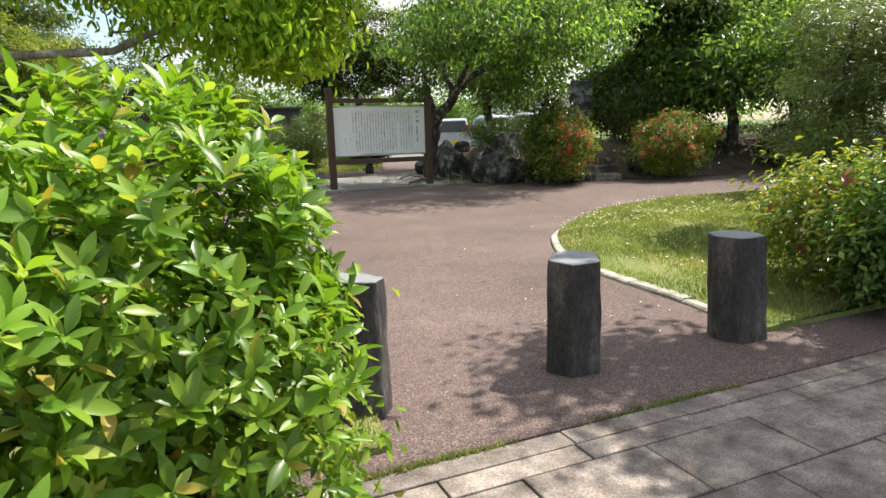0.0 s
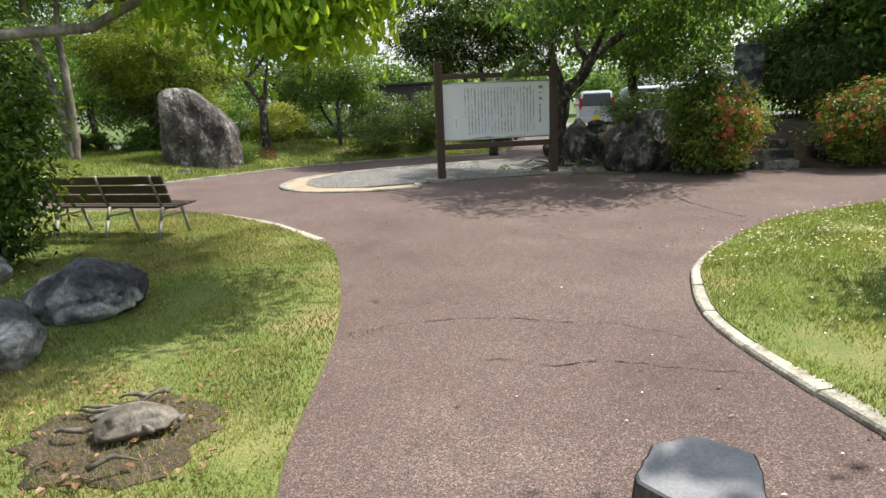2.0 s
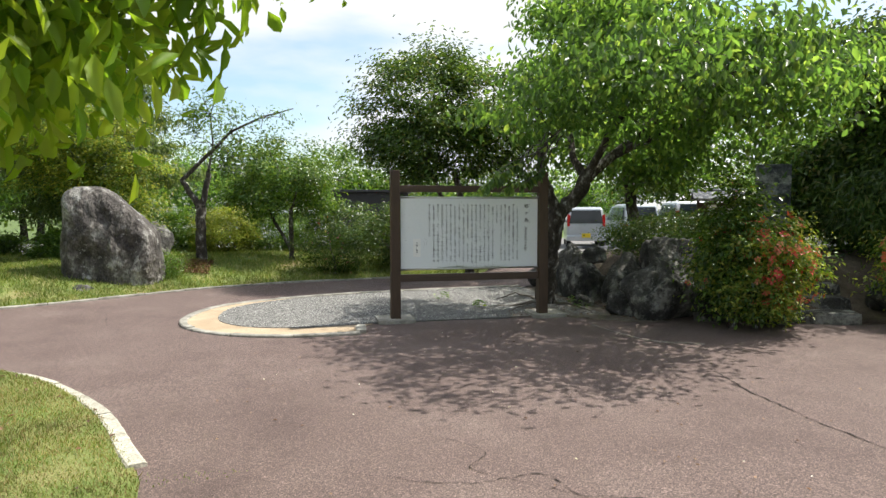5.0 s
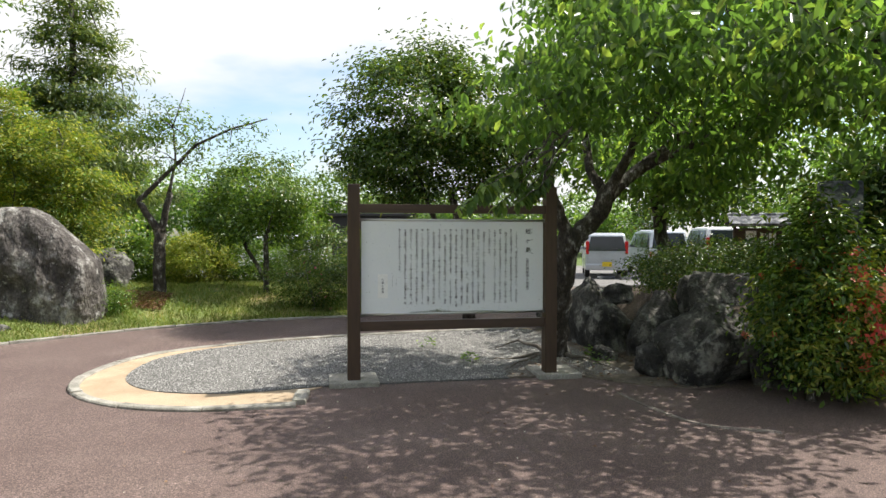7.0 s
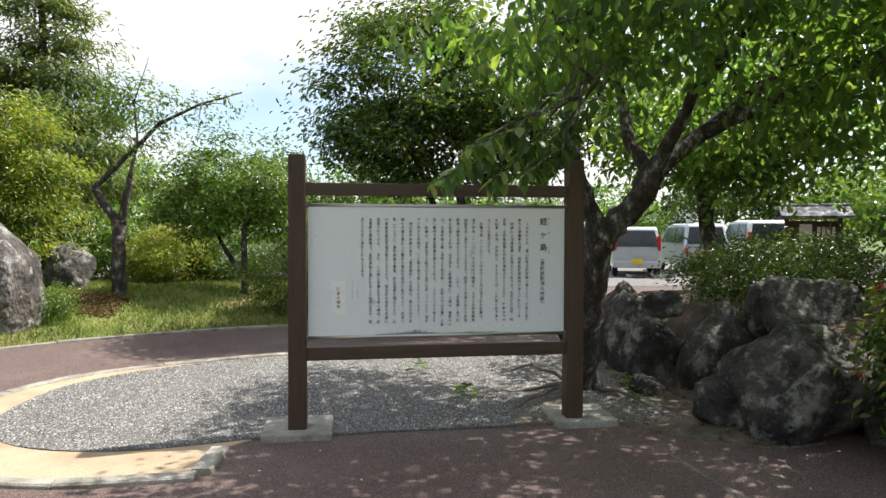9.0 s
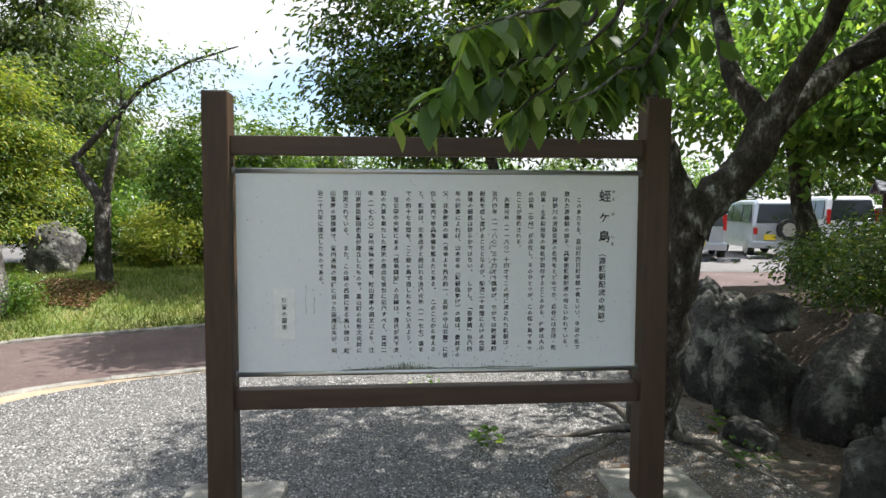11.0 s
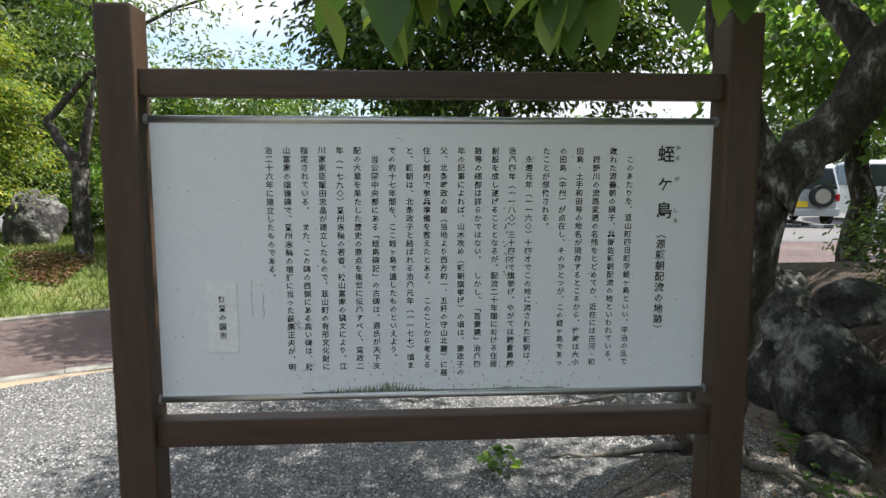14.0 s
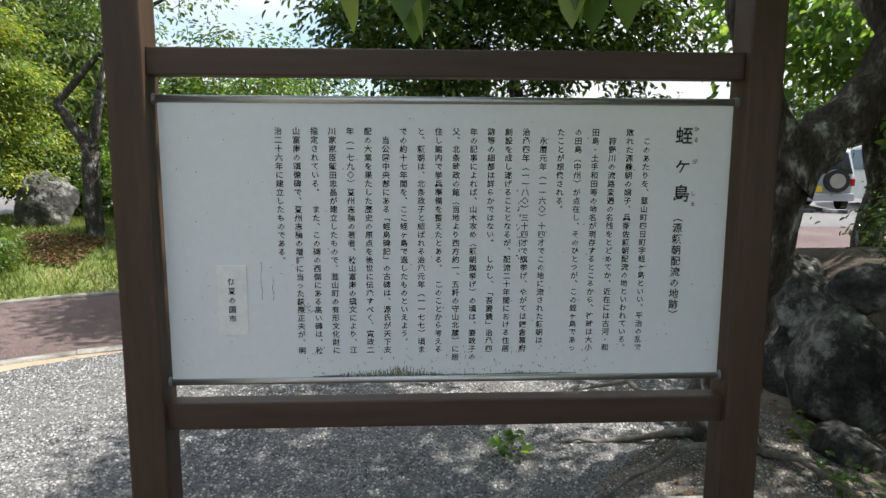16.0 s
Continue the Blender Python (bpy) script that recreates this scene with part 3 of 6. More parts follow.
LAWN_F = spline([(-15, 14.6), (-7, 15.0), (-4.8, 15.3), (-2.6, 15.95), (-1.08, 17.0), (0.1, 17.95), (1.8, 18.75), (3.4, 19.15), (4.6, 19.35), (6.0, 19.7),
                 (7.0, 20.6), (7.3, 22), (6.8, 23.6), (2, 24.2), (-4, 23.2), (-15, 20.9)], 0.25)


def h_left(x, y):
    e = min(1.0, max(0.0, (1.3 - x) / 1.5))
    return 0.015 + 0.035 * e + 0.015 * noise.noise(Vector((x * 0.9, y * 0.9, 3)))


def h_right(x, y):
    e = min(1.0, max(0.0, (x - 3.5) / 2))
    return 0.03 + 0.07 * e + 0.015 * noise.noise(Vector((x * 0.9, y * 0.9, 5)))


def h_far(x, y):
    edge = 17.95 + (0.45 * x if x > 0 else 0.75 * x)
    e = min(1.0, max(0.0, (y - max(15, min(19.4, edge))) / 3))
    return 0.02 + 0.42 * e * e * (3 - 2 * e) + 0.03 * noise.noise(Vector((x * 0.6, y * 0.6, 9)))


sheet("lawn_left", LAWN_L, h_left, M_TURF, 0.3, 0.12, "short mown grass lawn with dry patches", "lawn")
sheet("lawn_right", LAWN_R, h_right, M_TURF, 0.3, 0.12, "short mown grass lawn with white clover", "lawn")
sheet("lawn_far", LAWN_F, h_far, M_TURF, 0.4, 0.12, "grass bank beyond the path", "lawn")


def grass(name, outline, height, count, lo, hi, seed, window, parent_label, mat=None, width=0.004, patchy=0.6):
    rg = rng_of(seed)
    x0, x1, y0, y1 = window
    x, y = rg.uniform(x0, x1, count), rg.uniform(y0, y1, count)
    ok = inside(outline, x, y)
    x, y = x[ok], y[ok]
    thin = np.array([noise.noise(Vector((a * 1.7, b * 1.7, 1))) for a, b in zip(x, y)])
    ok = thin > -patchy + rg.uniform(-0.25, 0.25, len(x))
    x, y, thin = x[ok], y[ok], thin[ok]
    z = np.array([height(a, b) for a, b in zip(x, y)])
    n = len(x)
    h = rg.uniform(lo, hi, n) * (1 + 0.5 * thin)
    a = rg.uniform(0, 2 * np.pi, n)
    w = width * rg.uniform(0.6, 1.4, n)
    lx, ly = rg.normal(size=n) * h * 0.45, rg.normal(size=n) * h * 0.45
    v = np.stack([np.stack([x - np.cos(a) * w, y - np.sin(a) * w, z - 0.005], 1), np.stack([x + np.cos(a) * w, y + np.sin(a) * w, z - 0.005], 1),
                  np.stack([x + lx, y + ly, z + h], 1)], 1).reshape(-1, 3)
    me = bpy.data.meshes.new(name)
    me.vertices.add(len(v))
    me.vertices.foreach_set("co", v.ravel())
    me.loops.add(n * 3)
    me.loops.foreach_set("vertex_index", np.arange(n * 3, dtype=np.int32))
    me.polygons.add(n)
    me.polygons.foreach_set("loop_start", (np.arange(n) * 3).astype(np.int32))
    me.update(calc_edges=True)
    me.materials.append(mat or L_GRASS)
    return tagged(new(name, me), parent_label, "grass", kind="stuff")


# ---- notice board ----
def notice_board():
    PY = 13.42
    t = thing("notice_board", pose(4.6, PY, 0), "brown timber notice board with a white panel of vertical Japanese text", "notice board")
    for x, top in ((3.515 - 4.6, 2.115), (5.685 - 4.6, 2.115)):
        b = box(0.137, 0.137, top - 0.05, (x, 0.0, 0.05 + (top - 0.05) / 2), 0.01)
        for v in b.verts:
            if v.co.z > top - 0.02:
                v.co.x = x + (v.co.x - x) * 0.9
        part("post", b, M_WOOD, t)
    part("beam", box(2.05, 0.075, 0.092, (0, 0.0, 1.862), 0.006), M_WOODH, t)
    part("beam", box(2.05, 0.075, 0.1, (0, 0.0, 0.615), 0.006), M_WOODH, t)
    for z in (1.74, 0.735):
        part("tube", rod((-1.03, 0, z), (1.03, 0, z), 0.014, None, 12), M_ALU, t, "grey metal tube holding the panel", True)
        for x in (-1.02, 1.02):
            part("clamp", rod((x - 0.012, 0, z), (x + 0.012, 0, z), 0.019, None, 10), M_IRON, t)
    panel = part("panel", box(2.012, 0.012, 0.985, (0, 0, 1.237), 0.002), M_PANEL, t, "white enamel panel with weather stains")
    cols = [
        (" このあたりを︑韮山町四日町字蛭ヶ島といい︑平治の乱で", 0), ("敗れた源義朝の嫡子︑兵衛佐頼朝配流の地といわれている︒", 0),
        (" 狩野川の流路変遷の名残をとどめてか︑近在には古河・和", 0), ("田島・土手和田等の地名が現存するところから︑往時は大小", 0),
        ("の田島︵中州︶が点在し︑そのひとつが︑この蛭ヶ島であっ", 0), ("たことが想像される︒", 0),
        (" 永暦元年︵一一六〇︶十四才でこの地に流された頼朝は︑", 0), ("治承四年︵一一八〇︶三十四才で旗挙げ︑やがては鎌倉幕府", 0),
        ("創設を成し遂げることとなるが︑配流二十年間における住居", 0), ("跡等の細部は詳らかではない︒ しかし︑﹁吾妻鏡﹂治承四", 0),
        ("年の記事によれば︑山木攻め︵頼朝旗挙げ︶の頃は︑妻政子の", 0), ("父︑北条時政の館︵当地より西方約一︑五粁の守山北麓︶に居", 0),
        ("住し館内で挙兵準備を整えたとある︒ このことから考える", 0), ("と︑頼朝は︑北条政子と結ばれる治承元年︵一一七七︶頃ま", 0),
        ("での約十七年間を︑ここ蛭ヶ島で過したものといえよう︒", 0), (" 当公園中央部にある﹁蛭島碑記﹂の古碑は︑源氏が天下支", 0),
        ("配の大業を果たした歴史の原点を後世に伝承すべく︑寛政二", 0), ("年︵一七九〇︶豆州志稿の著者︑秋山富南の撰文により︑江", 0),
        ("川家家臣飯田忠晶が建立したもので︑韮山町の有形文化財に", 0), ("指定されている︒ また︑この碑の西側にある高い碑は︑秋", 0),
        ("山富南の頌徳碑で︑豆州志稿の増訂に当った荻原正夫が︑明", 0), ("治二十六年に建立したものである︒", 0)]

    def column(text, x, top, size, pitch, parent, y=-0.0075):
        """Upright writing, one sign below another."""
        cu = bpy.data.curves.new("text", "FONT")
        cu.body = "\n".join(text)
        cu.align_x, cu.size, cu.space_line = "CENTER", size, pitch / size
        cu.resolution_u, cu.offset = 1, size * 0.014
        tmp = bpy.data.objects.new("text", cu)
        scene.collection.objects.link(tmp)
        dg = bpy.context.evaluated_depsgraph_get()
        me = bpy.data.meshes.new_from_object(tmp.evaluated_get(dg))
        bpy.data.objects.remove(tmp)
        bpy.data.curves.remove(cu)
        me.materials.clear()
        me.materials.append(M_INK)
        ob = new("text", me)
        ob.parent = parent
        ob.matrix_basis = pose(x, y, top - size * 0.86, 90, 0, 0)
        return tagged(ob, kind="stuff")

    for i, (s, _) in enumerate(cols):
        column(s.replace(" ", "　"), 5.298 - 4.6 - i * 0.0618, 1.647, 0.0275, 0.0302, panel)
    column("蛭ヶ島", 5.432 - 4.6, 1.655, 0.064, 0.103, panel)
    column("ひる　が　　しま", 5.476 - 4.6, 1.655, 0.019, 0.038, panel)
    column("︵源頼朝配流の地跡︶", 5.424 - 4.6, 1.352, 0.037, 0.0405, panel)
    lab = part("label_plate", box(0.106, 0.003, 0.254, (3.82 - 4.6, -0.008, 1.036), 0.001), M_PLATE, panel, "white sticker with black characters")
    column("伊豆の国市", 3.82 - 4.6, 1.118, 0.027, 0.0335, panel, -0.0115)
    # weather grime along the lower edge and flecks all over the enamel
    rg = rng_of(12)
    V, F = [], []

    def fleck(x, z, w, h):
        k = len(V)
        n = 7
        for q in range(n):
            a = 2 * math.pi * q / n
            r = rg.uniform(0.6, 1.2)
            V.append((x - 4.6 + w * r * math.cos(a), -0.0072, z + h * r * math.sin(a)))
        F.append(tuple(range(k, k + n)))

    for k in range(420):
        x = 4.1 + 0.97 * k / 420 + rg.normal() * 0.001
        u = math.exp(-((x - 4.42) / 0.1) ** 2) + 0.5 * math.exp(-((x - 4.26) / 0.06) ** 2) + 0.2 * math.exp(-((x - 4.86) / 0.05) ** 2)
        up = 0.005 + 0.003 * noise.noise(Vector((x * 30, 0, 0))) + 0.038 * u * rg.random() ** 1.2
        w = 0.0016
        q = len(V)
        low = 0.7475 + 0.003 * (x - 4.1)
        V += [(x - 4.6 - w, -0.0072, low), (x - 4.6 + w, -0.0072, low), (x - 4.6 + w * 0.5, -0.0072, low + up), (x - 4.6 - w * 0.6, -0.0072, low + up * 0.94)]
        F.append((q, q + 1, q + 2, q + 3))
    for _ in range(150):
        x = 4.08 + 1.05 * rg.random()
        fleck(x, 0.76 + 0.1 * rg.random() ** 2.2, rg.uniform(0.0007, 0.002), rg.uniform(0.001, 0.006))
    for _ in range(30):
        fleck(4.085 + rg.normal() * 0.012, 1.005 + rg.normal() * 0.01, 0.002, 0.002)
    tagged(part_me("grime", mesh_of("grime", V, F, M_MOSS), panel, "greenish grime along the lower edge"), kind="stuff")
    V, F = [], []
    for _ in range(150):
        fleck(rg.uniform(3.62, 5.58), rg.uniform(0.77, 1.7), rg.uniform(0.0008, 0.0025), rg.uniform(0.0008, 0.0025))
    for k in range(26):
        fleck(4.845 + rg.normal() * 0.005, rg.uniform(1.18, 1.4), 0.002, 0.004)
    for x0, z0, z1 in ((3.925, 1.04, 1.18), (3.965, 1.04, 1.12)):
        for k in range(24):
            fleck(x0 + 0.002 * math.sin(k * 0.4), z0 + (z1 - z0) * k / 24, 0.0007, 0.004)
    tagged(part_me("specks", mesh_of("specks", V, F, M_INK), panel, "dark specks and scratches in the enamel"), kind="stuff")
    for x, y, w in ((3.515 - 4.6, 0.17, 0.52), (5.77 - 4.6, 0.2, 0.5)):
        b = box(w, 0.5, 0.2, (x, y - 0.1, -0.045), 0.015)
        part("footing", b, M_CONC, t, "weathered concrete footing")
    return t


notice_board()

# ---- stone bollards ----
def bollard(at, r, h, seed, lean, label):
    rg = rng_of(seed)
    t = thing("bollard", pose(*at, lean, 0, 0), label, "bollard", "stone bollards across the path entrance")
    seg, rows = 6, 12
    ang = np.sort(np.linspace(0, 2 * np.pi, seg, endpoint=False) + rg.uniform(-0.2, 0.2, seg))
    rad = r * rg.uniform(0.86, 1.1, seg)
    V, F = [], []
    ringn = 36
    for k in range(rows + 1):
        z = -0.1 + (h + 0.1) * k / rows
        for j in range(ringn):
            a = 2 * np.pi * j / ringn
            ax = [(rad[i] * math.cos(ang[i]), rad[i] * math.sin(ang[i])) for i in range(seg)]
            best = 9
            for i in range(seg):
                (x0, y0), (x1, y1) = ax[i], ax[(i + 1) % seg]
                den = math.cos(a) * (y1 - y0) - math.sin(a) * (x1 - x0)
                if abs(den) > 1e-6:
                    q = (x0 * (y1 - y0) - y0 * (x1 - x0)) / den
                    s = ((q * math.cos(a) - x0) * (x1 - x0) + (q * math.sin(a) - y0) * (y1 - y0)) / ((x1 - x0) ** 2 + (y1 - y0) ** 2)
                    if q > 0 and -1e-6 <= s <= 1 + 1e-6:
                        best = min(best, q)
            p = Vector((math.cos(a) * 2.2, math.sin(a) * 2.2, z * 5))
            q = best * (1 + 0.06 * noise.noise(p + Vector((seed, 0, 0))) + 0.03 * noise.noise(p * 3.1) + 0.1 * (1 - k / rows) ** 2)
            if k == rows:
                q *= 0.985
            V.append((q * math.cos(a), q * math.sin(a), z + (0.012 * math.cos(a + seed) if k == rows else 0)))
    for k in range(rows):
        for j in range(ringn):
            a, b = k * ringn + j, k * ringn + (j + 1) % ringn
            F.append((a, b, b + ringn, a + ringn))
    part_me("shaft", mesh_of("shaft", V, F, M_BOLLARD, True), t)
    top = [V[rows * ringn + j] for j in range(ringn)]
    cx, cy = np.mean(np.array(top)[:, :2], 0)
    V2 = [(x, y, z - 0.004) for x, y, z in top] + [(cx + (x - cx) * 0.95, cy + (y - cy) * 0.95, z + 0.004) for x, y, z in top]
    F2 = [(j, (j + 1) % ringn, ringn + (j + 1) % ringn, ringn + j) for j in range(ringn)] + [tuple(range(ringn, 2 * ringn))]
    part_me("sawn_top", mesh_of("sawn_top", V2, F2, M_BOLLTOP), t, "smooth pale grey sawn top")
    return t


bollard((0.85, 2.82, 0), 0.153, 0.62, 3, 0, "dark rough stone bollard with flat grey top")
bollard((2.03, 2.82, 0), 0.15, 0.585, 5, 0, "dark rough stone bollard beside the path")
bollard((3.15, 2.78, 0), 0.152, 0.6, 11, -4, "leaning dark stone bollard beside the lawn kerb")

# ---- gravel bed and its edging ----
RING = [(2.95, 12.62), (2.05, 12.62), (1.3, 12.93), (0.78, 13.5), (0.6, 14.15), (0.7, 14.95), (1.0, 15.55), (1.5, 16.0), (2.45, 16.4), (3.5, 16.7), (5.0, 16.95), (6.6, 17.1)]
SANDO = spline(RING, 0.12) + [(6.9, 16.4), (6.75, 13.6), (6.1, 13.42), (5.95, 13.42), (3.3, 13.42), (3.0, 13.15)]
sheet("sand_bed", SANDO, lambda x, y: 0.009 + 0.004 * noise.noise(Vector((x * 2, y * 2, 2))), M_SAND, 0.3, 0.05, "pale packed sand round the gravel", "sand")
GRAV = spline([(3.15, 13.32), (2.3, 13.18), (1.55, 13.4), (1.12, 13.95), (1.05, 14.7), (1.25, 15.4), (1.9, 16.0), (3.0, 16.45), (4.9, 16.85), (6.5, 16.9), (6.6, 15.6), (6.2, 14.6),
               (5.3, 13.7), (5.2, 13.36)], 0.12) + [(4.2, 13.36)]


def h_grav(x, y):
    return 0.017 + 0.005 * noise.noise(Vector((x * 3, y * 3, 4)))


sheet("gravel_bed", GRAV, h_grav, M_GRAVEL, 0.25, 0.03, "fine grey gravel round the notice board", "gravel")
SOIL = spline([(5.15, 13.4), (5.3, 13.9), (6.0, 14.6), (6.5, 15.6), (6.6, 16.8), (7.4, 17.2), (7.6, 15), (7.5, 12.9), (6.9, 12.6), (6.4, 12.9), (6.0, 13.35)], 0.2)


def h_soil(x, y):
    d = math.hypot(x - 6.12, y - 14.35)
    return 0.02 + 0.04 * math.exp(-d * d / 0.4) + 0.006 * noise.noise(Vector((x * 3, y * 3, 6)))


sheet("soil_bed", SOIL, h_soil, M_EARTH, 0.2, 0.05, "bare brown soil under the cherry tree", "soil")


def pebbles(name, outline, count, height, size, seed, window, mat, label):
    rg = rng_of(seed)
    x, y = rg.uniform(window[0], window[1], count), rg.uniform(window[2], window[3], count)
    ok = inside(outline, x, y)
    x, y = x[ok], y[ok]
    n = len(x)
    z = np.array([height(a, b) for a, b in zip(x, y)])
    r = size * rg.uniform(0.5, 1.4, n)
    octa = np.array([(1, 0, 0), (0, 1, 0), (-1, 0, 0), (0, -1, 0), (0, 0, 0.8)], float)
    ang = rg.uniform(0, 6.28, n)
    v = octa[None] * r[:, None, None] * rg.uniform(0.7, 1.2, (n, 5, 1))
    c, s = np.cos(ang)[:, None], np.sin(ang)[:, None]
    vx, vy = v[:, :, 0] * c - v[:, :, 1] * s, v[:, :, 0] * s + v[:, :, 1] * c
    V = np.stack([vx + x[:, None], vy + y[:, None], v[:, :, 2] + z[:, None] - 0.001], 2).reshape(-1, 3)
    f = np.array([[0, 1, 4], [1, 2, 4], [2, 3, 4], [3, 0, 4]])
    F = (f[None] + (np.arange(n) * 5)[:, None, None]).reshape(-1, 3)
    me = bpy.data.meshes.new(name)
    me.vertices.add(len(V))
    me.vertices.foreach_set("co", V.ravel())
    me.loops.add(F.size)
    me.loops.foreach_set("vertex_index", F.ravel().astype(np.int32))
    me.polygons.add(len(F))
    me.polygons.foreach_set("loop_start", (np.arange(len(F)) * 3).astype(np.int32))
    me.update(calc_edges=True)
    me.materials.append(mat)
    return tagged(new(name, me), label, "gravel", kind="stuff")


pebbles("gravel", GRAV, 130000, h_grav, 0.0085, 21, (1, 6.8, 13.2, 17), M_PEBBLE, "loose grey gravel stones")
pebbles("gravel", SOIL, 30000, h_soil, 0.007, 22, (5.1, 6.6, 13.3, 16.9), M_PEBBLE, "gravel strewn over the earth under the cherry tree")

# ---- rocks, mound and steps ----
MOUND = spline([(7.2, 17.0), (7.0, 15.8), (6.85, 14.4), (7.0, 13.3), (7.6, 12.7), (8.3, 12.35), (8.9, 12.2), (9.9, 11.8), (11.5, 11.35), (14, 11.2), (21, 11)], 0.3) + [(21, 19), (13, 20.5), (9, 20), (7.8, 18.6)]


def h_mound(x, y):
    e = min(1.0, max(0.0, min((x - 7.0) / 1.2, (y - 11.5) / 2.5, (19.5 - y) / 3)))
    return 0.02 + 0.75 * e * e * (3 - 2 * e) + 0.04 * noise.noise(Vector((x, y, 8)))


sheet("planted_mound", MOUND, h_mound, M_SOIL, 0.35, 0.15, "raised planting bed of bare soil behind boulders", "soil")
RG = "boulders edging the raised bed"
rock("boulder", (7.4, 16.2, 0), (0.9, 0.8, 0.95), 1, M_ROCK, "rounded grey boulder with lichen", RG, 20, block=3.0)
rock("boulder", (7.05, 15.35, 0), (0.6, 0.95, 1.16), 2, M_ROCK, "upright slab-like grey boulder at the mound's edge", RG, 12, block=4.0)
rock("boulder", (6.98, 14.6, 0), (0.62, 0.5, 0.94), 3, M_ROCK, "tall fissured grey boulder with a dark hollow", RG, -20, block=3.0)
rock("boulder", (7.15, 14.75, 0.68), (0.46, 0.4, 0.3), 15, M_ROCK, "small pale stone lying on the tall boulder", RG, 30, block=3.0)
rock("boulder", (7.36, 14.1, 0), (0.75, 0.62, 1.08), 11, M_ROCK, "pale-topped upright grey boulder on the mound", RG, 15, block=3.5)
rock("boulder", (6.84, 13.2, 0), (0.52, 0.46, 0.5), 5, M_ROCK, "small squat grey boulder", RG, 0, block=3.0)
rock("boulder", (7.38, 13.02, 0), (1.2, 1.0, 1.06), 6, M_ROCK, "large flat-topped block of grey rock with pale streaks", RG, 10, 0.95, block=5.0)
rock("boulder", (8.15, 13.95, 0.3), (1.15, 0.9, 1.08), 7, M_ROCK, "large dark block of rock on the mound", RG, 25, 0.9, block=4.0)
rock("boulder", (6.95, 16.9, 0), (0.55, 0.5, 0.5), 8, M_ROCK, "low grey boulder behind the cherry trunk", RG, 30)
rock("boulder", (7.95, 12.6, 0.0), (0.8, 0.7, 0.7), 12, M_ROCK, "broad low boulder half hidden by leaves", RG, 50, block=3.0)
rock("boulder", (6.68, 14.15, 0), (0.3, 0.34, 0.26), 14, M_ROCK, "small round stone at the boulders' foot", RG, 10)
rock("boulder", (8.5, 12.0, 0), (0.55, 0.5, 0.5), 9, M_ROCK, "pale boulder beside the stone steps", RG, 15)
rock("boulder", (10.55, 12.1, 0), (0.9, 0.7, 0.6), 10, M_ROCK, "dark boulder beside the stone steps", RG, 15)
def standing_stone():
    prof = [(-0.95, -0.1), (-0.96, 0.5), (-0.95, 1.1), (-0.93, 1.7), (-0.78, 1.95), (-0.4, 2.02), (-0.02, 1.9), (0.32, 1.66), (0.6, 1.4), (0.86, 1.1), (0.98, 0.7), (1.0, 0.3), (0.97, -0.1)]
    P = spline(prof, 0.05)
    n, rows = len(P), 24
    V, F = [], []
    cx, cz = 0.0, 0.8
    for k in range(rows + 1):
        f = k / rows
        y = -0.48 + 0.96 * f
        s = 1 - 0.22 * abs(2 * f - 1) ** 3
        for x, z in P:
            V.append(Vector((cx + (x - cx) * s, y, -0.1 + (z + 0.1) * (0.25 + 0.75 * s))))
    for k in range(rows):
        for i in range(n - 1):
            a = k * n + i
            F.append((a, a + 1, a + n + 1, a + n))
    for row, flip in ((0, False), (rows, True)):
        last = [row * n + i for i in range(n)]
        for step in range(1, 17):
            m = 1 - step / 16
            ring = []
            for i in range(n):
                p = V[row * n + i]
                ring.append(len(V))
                V.append(Vector((p.x * m, p.y + (0.06 if flip else -0.06) * (1 - m), -0.1 + (p.z + 0.1) * m)))
            for i in range(n - 1):
                q = (last[i], ring[i], ring[i + 1], last[i + 1])
                F.append(q[::-1] if flip else q)
            last = ring
    for v in V:
        p = v * 1.3
        v += Vector((0.07 * noise.noise(p * 1.5), 0.13 * noise.noise(p * 1.3 + Vector((7, 0, 0))) + 0.1 * abs(noise.noise(Vector((p.x * 3.2, p.y, p.z * 1.8)))) + 0.035 * noise.noise(p * 8), 0.05 * noise.noise(p * 1.7 + Vector((0, 9, 0)))))
    me = mesh_of("standing_stone", V, F, M_STONE, True)
    ob = new("standing_stone", me)
    ob.matrix_basis = pose(-1.45, 18.55, 0.05, 0, 0, 4) @ Matrix.Diagonal((0.93, 1, 1, 1))
    tagged(ob, "tall flat-faced grey memorial boulder on the grass", "monument stone")


standing_stone()
rock("boulder", (-1.3, 21.6, 0.35), (1.0, 0.7, 1.1), 33, M_ROCK, "pointed grey boulder among shrubs", "", 30)
rock("boulder", (-1.75, 17.6, 0.0), (0.4, 0.35, 0.22), 34, M_ROCK, "small pale stone at the boulder's foot", "", 0)
rock("boulder", (-0.45, 6.55, 0), (0.88, 0.76, 0.54), 35, M_ROCKB, "low bluish-grey rock with pale ridges in the grass", "rocks in the left lawn", -20, block=2.6)
rock("boulder", (-0.72, 5.6, 0), (0.72, 0.74, 0.46), 36, M_ROCKB, "low dark bluish rock in the grass", "rocks in the left lawn", 40)
rock("boulder", (-1.7, 7.6, 0), (0.8, 0.6, 0.5), 37, M_ROCKB, "bluish-grey rock beside the shrub", "rocks in the left lawn", 70)

